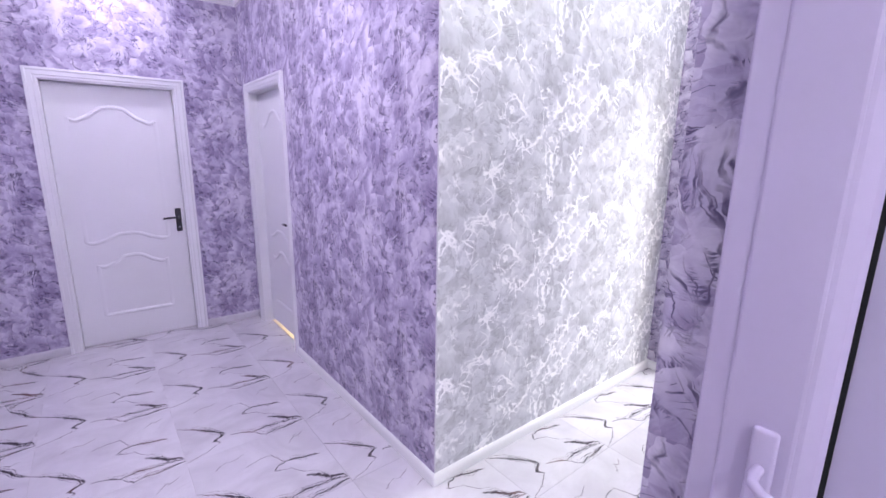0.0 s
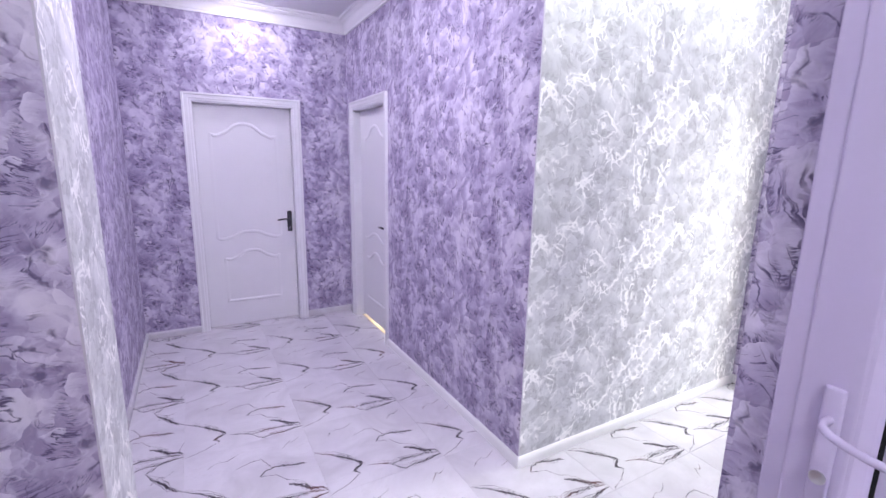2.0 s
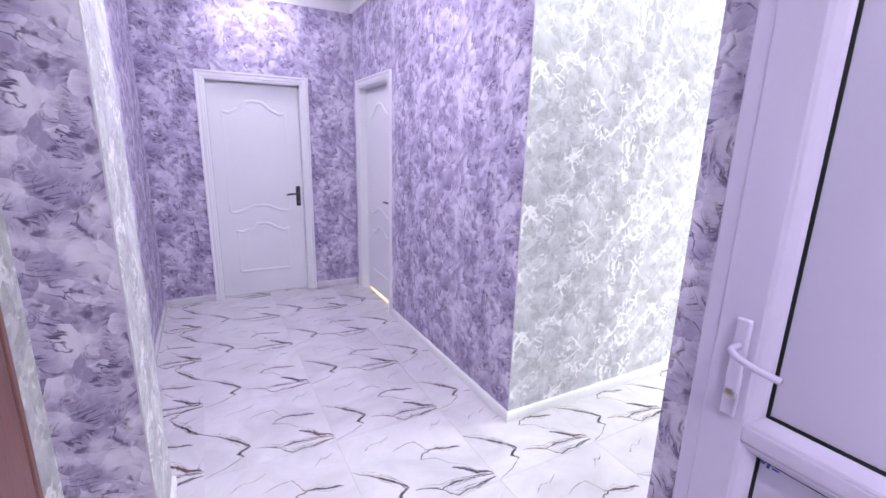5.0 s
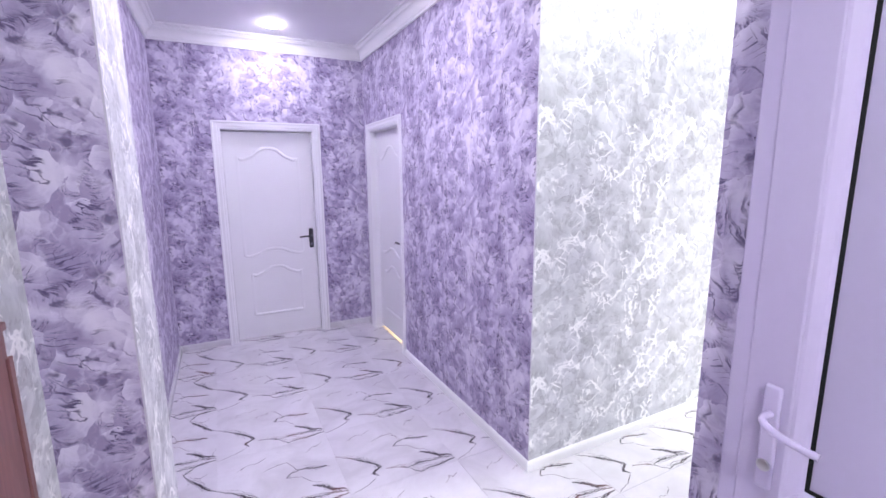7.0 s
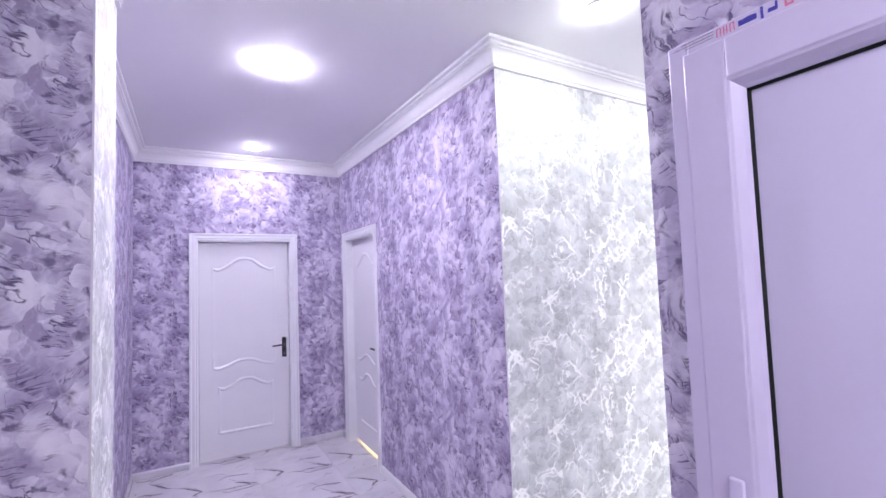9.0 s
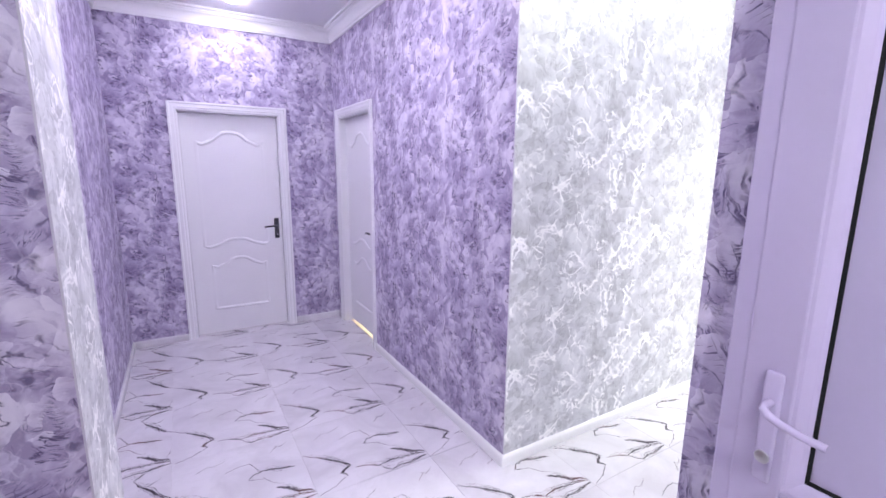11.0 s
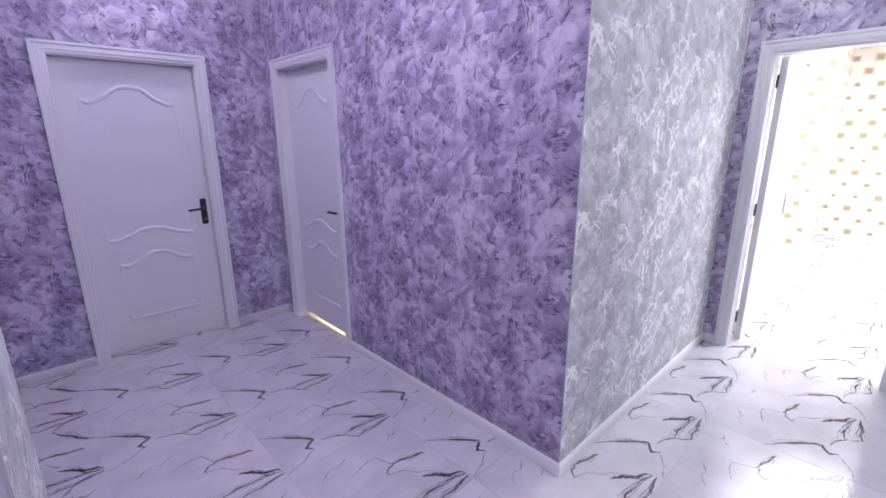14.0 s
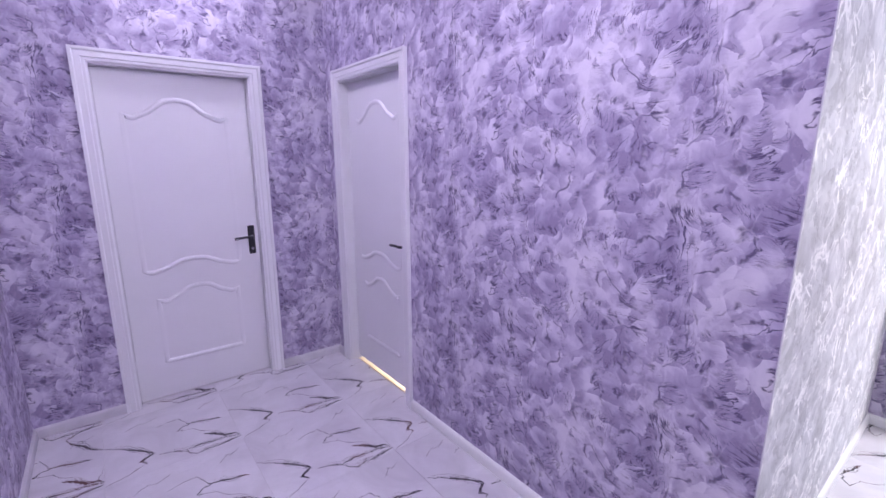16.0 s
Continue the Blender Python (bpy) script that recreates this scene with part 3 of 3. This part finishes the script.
def panel_door(name, width, deep, label, hinge="left", gap=0.008, leaf_open=None, room=TH, knob=True):
    """A framed panel door in a wall that faces -y, its casing's outer left foot at the origin."""
    ob = empty(name, label, "door", kind="structure")
    # casing: an architrave mitred round the opening; profile runs from the inner edge outwards
    path = [(width - CAS, 0.0), (width - CAS, HEAD - CAS), (CAS, HEAD - CAS), (CAS, 0.0)]
    outs = [Vector((1, 0, 0)), Vector((1, 0, 1)), Vector((-1, 0, 1)), Vector((-1, 0, 0))]
    bm = bmesh.new()
    sweep(bm, casing_profile(), [(Vector((px, 0, pz)), o, Vector((0, -1, 0))) for (px, pz), o in zip(path, outs)])
    part("casing", bm, DOOR_PAINT, ob, smooth=False)
    # lining of the opening
    bm = boxes((CAS - 0.012, CAS + 0.006, 0.0, room, 0, HEAD - CAS + 0.006), (width - CAS - 0.006, width - CAS + 0.012, 0.0, room, 0, HEAD - CAS + 0.006),
               (CAS + 0.006, width - CAS - 0.006, 0.0, room, HEAD - CAS - 0.006, HEAD - CAS + 0.010))
    part("jamb", bm, DOOR_PAINT, ob)
    lx0, lx1, lz1 = CAS + 0.009, width - CAS - 0.009, HEAD - CAS - 0.009
    if leaf_open is None:
        leaf = part("leaf", box(bmesh.new(), lx0, lx1, deep, deep + 0.04, gap, lz1, bevel=0.002), DOOR_PAINT, ob)
        fx0, fx1, fy = lx0, lx1, deep
        w = fx1 - fx0
        m0, m1 = fx0 + 0.145 * w, fx1 - 0.165 * w
        bm = bead(bmesh.new(), moulding_loop(m0, m1, 0.825, 1.735, 0.050, 0.085), fy, 0.016, 0.0090, 0.03)
        part("panel_bead", bm, DOOR_PAINT, leaf, smooth=True)
        bm = bead(bmesh.new(), moulding_loop(m0 + 0.05, m1 - 0.03, 0.235, 0.640, 0.0, 0.060), fy, 0.016, 0.0090, 0.03)
        part("panel_bead", bm, DOOR_PAINT, leaf, smooth=True)
        if knob:
            lever(leaf, BRONZE, fx1 - 0.044, fy, 0.975, -1, 0.115, (0.021, 0.096))
        part("threshold", boxes((lx0, lx1, deep - 0.004, deep + 0.05, 0.0005, 0.006)), BRASS if gap > 0.01 else GROUT, ob)
    return ob


door_1 = panel_door("door_1", D1[1] - D1[0], 0.060, "closed white lacquered panel door with dark lever handle")
door_1.matrix_world = pose(D1[0], YF, 0)
door_2 = panel_door("door_2", D2[1] - D2[0], 0.060, "closed white panel door with warm light under it", gap=0.034)
door_2.matrix_world = pose(XA, D2[1], 0, 0, 0, -90)
door_3 = panel_door("door_3", D3[1] - D3[0], 0.085, "white door casing with the leaf open into the kitchen", leaf_open=90)
door_3.matrix_world = pose(XD, D3[1], 0, 0, 0, -90)
# its leaf stands open along the kitchen side, hinged at the near jamb
LW = D3[1] - D3[0] - 2 * CAS - 0.02
leaf3 = part("leaf", box(bmesh.new(), CAS + 0.012, CAS + 0.052, 0.165, 0.165 + LW, 0.008, HEAD - CAS - 0.009, bevel=0.002), DOOR_PAINT, door_3)
bm = bmesh.new()
for zb, zt, b, tp in ((0.825, 1.735, 0.05, 0.085), (0.235, 0.640, 0.0, 0.06)):
    bead(bm, moulding_loop(0.165 + 0.17 * LW, 0.165 + 0.83 * LW, zb, zt, b, tp), 0.0, 0.016, 0.0090, 0.03)
bmesh.ops.transform(bm, matrix=Matrix(((0, -1, 0, CAS + 0.052), (1, 0, 0, 0), (0, 0, 1, 0), (0, 0, 0, 1))), verts=bm.verts[:])
part("panel_bead", bm, DOOR_PAINT, leaf3, smooth=True)
bm = bmesh.new()
box(bm, CAS + 0.052, CAS + 0.060, 0.165 + LW - 0.075, 0.165 + LW - 0.035, 0.86, 1.04, bevel=0.003)
tube(bm, [(CAS + 0.056, 0.165 + LW - 0.055, 0.975), (CAS + 0.095, 0.165 + LW - 0.055, 0.975), (CAS + 0.105, 0.165 + LW - 0.075, 0.975), (CAS + 0.103, 0.165 + LW - 0.17, 0.971)], 0.008)
part("handle", bm, STEEL, leaf3, smooth=True)
for hz in (0.19, 0.985, 1.82):
    bm = bmesh.new()
    box(bm, CAS + 0.006, CAS + 0.013, 0.146, 0.174, hz - 0.038, hz + 0.038, bevel=0.002)
    knuckle = bmesh.ops.create_cone(bm, cap_ends=True, segments=14, radius1=0.006, radius2=0.006, depth=0.084)["verts"]
    bmesh.ops.translate(bm, verts=knuckle, vec=(CAS + 0.012, 0.150, hz))
    part("hinge", bm, BRONZE, door_3, "dark metal butt hinge", smooth=True)

# ---- PVC entrance door ----
# built facing -y with its lock side at x = 0, then turned to face -x
pvc = empty("door_4", "white PVC entrance door with panels, black gaskets and lever", "door", kind="structure")
PW = PV1 - PV0


def frame_ring(bm, x0, x1, z0, z1, w, y0, y1, bevel=0.004, foot=True):
    box(bm, x0, x0 + w, y0, y1, z0, z1, bevel=bevel)
    box(bm, x1 - w, x1, y0, y1, z0, z1, bevel=bevel)
    box(bm, x0 + w, x1 - w, y0, y1, z1 - w, z1, bevel=bevel)
    if foot:
        box(bm, x0 + w, x1 - w, y0, y1, z0, z0 + w, bevel=bevel)


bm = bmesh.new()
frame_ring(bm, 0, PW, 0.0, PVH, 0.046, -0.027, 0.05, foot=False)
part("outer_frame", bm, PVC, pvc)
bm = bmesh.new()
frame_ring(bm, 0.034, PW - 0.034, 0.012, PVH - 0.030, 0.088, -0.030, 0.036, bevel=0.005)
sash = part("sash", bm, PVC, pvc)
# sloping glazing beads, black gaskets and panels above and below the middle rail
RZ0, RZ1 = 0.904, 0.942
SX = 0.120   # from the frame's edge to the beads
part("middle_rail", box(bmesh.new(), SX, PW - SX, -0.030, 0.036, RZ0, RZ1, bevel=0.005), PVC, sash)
for z0, z1 in ((0.098, RZ0), (RZ1, PVH - 0.116)):
    x0, x1 = SX, PW - SX
    bm = bmesh.new()
    prof = [(0.0, -0.028), (0.0, 0.012), (0.028, 0.012), (0.028, -0.006), (0.022, -0.014), (0.007, -0.026)]
    corners = [(x0, z0, 1, 1), (x1, z0, -1, 1), (x1, z1, -1, -1), (x0, z1, 1, -1)]
    sweep(bm, prof, [(Vector((cx, 0, cz)), Vector((sx, 0, sz)), Vector((0, 1, 0))) for cx, cz, sx, sz in corners], closed=True)
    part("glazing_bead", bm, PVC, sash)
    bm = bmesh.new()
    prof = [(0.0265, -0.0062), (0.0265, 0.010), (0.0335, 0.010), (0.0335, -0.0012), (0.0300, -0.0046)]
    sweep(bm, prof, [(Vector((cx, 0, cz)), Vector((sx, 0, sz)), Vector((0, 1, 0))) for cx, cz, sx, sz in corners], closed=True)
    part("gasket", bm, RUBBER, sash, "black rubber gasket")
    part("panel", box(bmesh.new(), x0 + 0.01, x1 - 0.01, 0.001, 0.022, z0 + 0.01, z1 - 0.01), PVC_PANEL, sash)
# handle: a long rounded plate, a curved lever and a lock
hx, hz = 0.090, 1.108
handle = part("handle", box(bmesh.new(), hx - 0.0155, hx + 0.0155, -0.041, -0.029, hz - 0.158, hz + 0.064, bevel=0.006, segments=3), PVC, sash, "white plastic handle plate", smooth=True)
bm = tube(bmesh.new(), [(hx, -0.036, hz + 0.005), (hx, -0.062, hz + 0.005), (hx + 0.004, -0.076, hz + 0.004), (hx + 0.016, -0.084, hz), (hx + 0.038, -0.086, hz - 0.006),
                        (hx + 0.066, -0.084, hz - 0.012), (hx + 0.100, -0.080, hz - 0.017)], 0.0072, 14)
part("lever", bm, PVC, handle, smooth=True)
bm = bmesh.new()
disc(bm, 0.0125, 0, 0.006, 24, 0.002)
bmesh.ops.rotate(bm, verts=bm.verts[:], matrix=Matrix.Rotation(radians(90), 3, "X"))
bmesh.ops.translate(bm, verts=bm.verts[:], vec=(hx, -0.040, hz - 0.105))
part("lock_cylinder", bm, STEEL, handle, "steel lock cylinder", smooth=True)
# print on the protective film along the head
bm = boxes((0.010, 0.075, -0.0146, -0.0140, PVH - 0.0105, PVH - 0.0093), (0.024, 0.075, -0.0146, -0.0140, PVH - 0.0060, PVH - 0.0050), (0.030, 0.075, -0.0146, -0.0140, PVH - 0.0145, PVH - 0.0137),
           (0.190, 0.260, -0.0146, -0.0140, PVH - 0.0105, PVH - 0.0093), (0.190, 0.260, -0.0146, -0.0140, PVH - 0.0060, PVH - 0.0050))
bmesh.ops.scale(bm, vec=(1.38, 1, 1.4), space=Matrix.Translation((0, 0, -PVH)), verts=bm.verts[:])
bmesh.ops.translate(bm, vec=(0, -0.0130, 0), verts=bm.verts[:])
part("film_print", bm, INK_GREY, pvc, "thin grey printed lines")
bm = bmesh.new()
for k, (a, b) in enumerate(((0.079, 0.086), (0.089, 0.095), (0.098, 0.105))):
    for d in ((a, a + 0.0016, PVH - 0.018, PVH - 0.005), (b - 0.0016, b, PVH - 0.018, PVH - 0.005), (a, b, PVH - (0.0065 if k != 1 else 0.0125), PVH - (0.005 if k != 1 else 0.011))):
        box(bm, d[0], d[1], -0.0146, -0.0140, d[2], d[3])
box(bm, 0.168, 0.178, -0.0146, -0.0140, PVH - 0.018, PVH - 0.015)
box(bm, 0.168, 0.178, -0.0146, -0.0140, PVH - 0.009, PVH - 0.006)
box(bm, 0.168, 0.1705, -0.0148, -0.0142, PVH - 0.015, PVH - 0.009)
box(bm, 0.1755, 0.178, -0.0148, -0.0142, PVH - 0.015, PVH - 0.009)
bmesh.ops.scale(bm, vec=(1.38, 1, 1.4), space=Matrix.Translation((0, 0, -PVH)), verts=bm.verts[:])
bmesh.ops.translate(bm, vec=(0, -0.0130, 0), verts=bm.verts[:])
part("film_print", bm, INK_RED, pvc, "faded red printed mark")
bm = bmesh.new()
for a, b, s in ((0.110, 0.122, 0.010), (0.122, 0.128, -0.012), (0.128, 0.134, 0.010), (0.139, 0.1425, 0.0), (0.148, 0.160, 0.004)):
    made = box(bm, a, b, -0.0148, -0.0142, PVH - 0.016, PVH - 0.012 + abs(s) * 0.4)
box(bm, 0.139, 0.1425, -0.0150, -0.0143, PVH - 0.020, PVH - 0.003)
box(bm, 0.157, 0.160, -0.0150, -0.0143, PVH - 0.014, PVH - 0.004)
bmesh.ops.scale(bm, vec=(1.38, 1, 1.4), space=Matrix.Translation((0, 0, -PVH)), verts=bm.verts[:])
bmesh.ops.translate(bm, vec=(0, -0.0130, 0), verts=bm.verts[:])
part("film_print", bm, INK_BLUE, pvc, "dark blue printed mark")
bm = boxes((0.150, 0.162, 0.0004, 0.0009, RZ0 - 0.040, RZ0 - 0.036), (0.166, 0.172, 0.0004, 0.0009, RZ0 - 0.044, RZ0 - 0.034), (0.176, 0.190, 0.0004, 0.0009, RZ0 - 0.041, RZ0 - 0.037))
part("film_print", bm, INK_BLUE, pvc, "small dark blue printed mark")
pvc.matrix_world = pose(XW, PV1, 0, 0, 0, -90)

# ---- brown cabinet by the pier ----
cab = empty("cabinet", "brown wood-veneer cabinet standing against the hall wall", "cabinet")
cy0, cy1, cz = 0.78, 1.412, 1.27
part("body", box(bmesh.new(), XN + 0.002, XN + 0.030, cy0, cy1, 0.001, cz - 0.02, bevel=0.003), CABINET, cab)
part("top", box(bmesh.new(), XN + 0.002, XN + 0.036, cy0 - 0.01, cy1 + 0.004, cz - 0.02, cz, bevel=0.004), CABINET, cab)
part("edge_strip", box(bmesh.new(), XN + 0.030, XN + 0.038, cy1 - 0.022, cy1 + 0.003, 0.001, cz - 0.08, bevel=0.003), CABINET, cab, "darker rounded edge strip")
part("door", box(bmesh.new(), XN + 0.0305, XN + 0.036, cy0 + 0.01, cy1 - 0.03, 0.08, cz - 0.04, bevel=0.002), CABINET, cab)

# ---- ceiling lamps ----


def ceiling_lamp(diffuser):
    ob = empty("ceiling_lamp", "round white LED ceiling lamp, switched on", "ceiling lamp", "ceiling lamps")

    def turned(prof, n=48):
        bm = bmesh.new()
        rings = [[bm.verts.new((r * math.cos(2 * math.pi * k / n), r * math.sin(2 * math.pi * k / n), z)) for r, z in prof] for k in range(n)]
        for a, b in zip(rings, rings[1:] + rings[:1]):
            for i in range(len(prof) - 1):
                bm.faces.new((a[i], b[i], b[i + 1], a[i + 1]))
        return bm

    ring = [(0.094, 0.0), (0.096, -0.004), (0.094, -0.009), (0.084, -0.011), (0.082, -0.008), (0.082, 0.0)]
    dome = [(0.0815, -0.002), (0.0815, -0.013), (0.078, -0.017), (0.068, -0.020), (0.045, -0.0215), (0.012, -0.022)]
    wide = 0.62
    part("rim", turned([(r * wide, z) for r, z in ring]), PLASTER, ob, smooth=True)
    bm = turned([(r * wide, z) for r, z in dome])
    bm.faces.new([v for v in bm.verts if abs(v.co.z + 0.022) < 1e-5])
    part("diffuser", bm, diffuser, ob, "glowing white diffuser", smooth=True)
    return ob


# the entry lamp is an unseen fill for the pier and entrance hall
cool, far, warm, entry = (ceiling_lamp(g) for g in (GLOW, GLOW_FAR, GLOW_WARM, GLOW_ENTRY_FILL))
for lamp, k in ((cool, 0), (far, 1), (entry, 2), (warm, 3)):
    lamp.location = (*LAMPS[k], CEIL)
# unseen second passage lamp, added to brighten the silver wall's kitchen end
copy_thing(warm, pose(*LAMPS[4], CEIL))

# ---- kitchen: framed picture on the far wall ----
pic = empty("picture_frame", "thin rose-brown picture frame hanging on cream wallpaper", "picture frame")
bm = bmesh.new()
for d in ((1.00, 1.04, 0.9, 1.5), (0.40, 0.44, 0.9, 1.5), (0.44, 1.00, 0.9, 0.94), (0.44, 1.00, 1.46, 1.5)):
    box(bm, KX - 0.022, KX - 0.001, d[0], d[1], d[2], d[3], bevel=0.004)
part("frame", bm, PINK_FRAME, pic)
part("sheet", box(bmesh.new(), KX - 0.008, KX - 0.002, 0.44, 1.00, 0.94, 1.46), CEIL_PAINT, pic)

# ---- floor ----
floor = structure(link("floor", boxes((XN - TH, KX + TH, KY0 - TH, YF + 0.7, -0.12, -0.0025)), GROUT), "white marble-look porcelain tiles with dark branching veins", "floor")
SIDE, JOINT = 0.6, 0.0016
STROKES = [  # half width at the thickest, then the line, from the tile's near left corner
    (0.0046, (0.004, 0.345), (0.06, 0.300), (0.111, 0.256), (0.145, 0.222), (0.17, 0.189), (0.194, 0.148), (0.168, 0.135), (0.143, 0.109), (0.160, 0.097), (0.17, 0.079)),
    (0.0018, (0.17, 0.079), (0.125, 0.058), (0.093, 0.033), (0.050, 0.020), (0.004, 0.004)),
    (0.0020, (0.227, 0.397), (0.29, 0.418), (0.35, 0.421), (0.391, 0.321), (0.355, 0.318), (0.325, 0.290), (0.40, 0.262), (0.44, 0.205), (0.49, 0.175)),
    (0.0036, (0.391, 0.330), (0.43, 0.325), (0.476, 0.303), (0.553, 0.283)),
    (0.0038, (0.224, 0.115), (0.28, 0.105), (0.338, 0.070), (0.40, 0.082), (0.475, 0.071), (0.55, 0.060), (0.597, 0.046)),
    (0.0050, (0.44, 0.172), (0.485, 0.142), (0.534, 0.082), (0.57, 0.078), (0.597, 0.056)),
    (0.0042, (0.338, 0.070), (0.36, 0.030), (0.387, 0.006), (0.44, 0.020), (0.489, 0.012), (0.53, 0.020), (0.597, 0.030)),
    (0.0016, (0.10, 0.46), (0.16, 0.50), (0.19, 0.48), (0.25, 0.52)),
    (0.0014, (0.46, 0.46), (0.50, 0.51), (0.52, 0.49), (0.56, 0.53)),
]
LONG = [  # extra strokes of the second print
    (0.0044, (0.440, 0.560), (0.468, 0.500), (0.520, 0.445), (0.545, 0.390), (0.597, 0.345)),
    (0.0032, (0.440, 0.560), (0.462, 0.578), (0.485, 0.597)),
    (0.0018, (0.485, 0.004), (0.570, 0.051), (0.597, 0.160)),
]


def tile_mesh(name, strokes):
    bm = bmesh.new()
    box(bm, JOINT / 2, SIDE - JOINT / 2, JOINT / 2, SIDE - JOINT / 2, -0.0095, 0.0)
    top = [f for f in bm.faces if f.normal.z > 0.5] or bm.faces[:]
    rng = random.Random(7)
    keep = lambda q: min(SIDE - 0.0012, max(0.0012, q))

    def strand(line, half, level, start=0.0, end=1.0, side=0.0):
        """One ragged stroke along part of a line, thickest past its middle."""
        fine = []
        for (ax, ay), (bx, by) in zip(line, line[1:]):
            n = max(2, int(math.hypot(bx - ax, by - ay) / 0.009))
            for k in range(n):
                s = k / n
                fine.append((ax + (bx - ax) * s + rng.uniform(-1, 1) * 0.0040, ay + (by - ay) * s + rng.uniform(-1, 1) * 0.0040))
        fine.append(line[-1])
        fine = fine[int(start * len(fine)):max(int(start * len(fine)) + 3, int(end * len(fine)))]
        last, swell = None, 0.6
        for k, (px, py) in enumerate(fine):
            s = k / (len(fine) - 1)
            swell = min(1.0, max(0.35, swell + rng.uniform(-0.30, 0.30)))
            w = half * swell * (0.16 + 0.84 * math.sin(math.pi * (0.08 + 0.86 * s)) ** 0.8)
            a, c = fine[max(0, k - 1)], fine[min(len(fine) - 1, k + 1)]
            d = Vector((c[0] - a[0], c[1] - a[1])).normalized()
            ox, oy = -d.y * side * math.sin(math.pi * s), d.x * side * math.sin(math.pi * s)
            pair = [bm.verts.new((keep(px + ox - d.y * w), keep(py + oy + d.x * w), level)), bm.verts.new((keep(px + ox + d.y * w), keep(py + oy - d.x * w), level))]
            if last:
                f = bm.faces.new((last[0], last[1], pair[1], pair[0]))
                f.material_index = 1 if half > 0.0024 else 2
            last = pair

    for half, *line in strokes:
        strand(line, half * 1.65, 0.0003)
        if half > 0.003:
            strand(line, half * 1.1, 0.00034, 0.45, 1.0, 0.006)
            strand(line, 0.0024, 0.00026, 0.1, 1.0, 0.016)
            strand(line, 0.0017, 0.00024, 0.2, 0.9, -0.014)
            strand(line, 0.0012, 0.00022, 0.0, 0.7, 0.026)
    for f in bm.faces:
        f.normal_update()
        if f.material_index and f.normal.z < 0:
            f.normal_flip()
    unwrap(bm)
    me = bpy.data.meshes.new(name)
    bm.to_mesh(me)
    bm.free()
    me.materials.append(TILE)
    me.materials.append(VEIN)
    me.materials.append(VEIN_PALE)
    return me


PRINT_A, PRINT_B = tile_mesh("tile", STROKES), tile_mesh("tile", STROKES + LONG)
X0, Y0 = 0.490, 2.095
for i in range(-2, 14):
    for j in range(-7, 5):
        tx, ty = X0 + SIDE * i, Y0 + SIDE * j
        in_hall = tx + SIDE > XN and tx < XA + TH and ty + SIDE > YBACK
        in_pass = tx + SIDE > XA and tx < KX and ty + SIDE > KY0 and ty < YB + 0.6
        if not (in_hall or in_pass):
            continue
        t_ob = new("tile", PRINT_B if i == -2 else PRINT_A)
        t_ob.parent = floor
        t_ob.location = (tx, ty, 0.0)
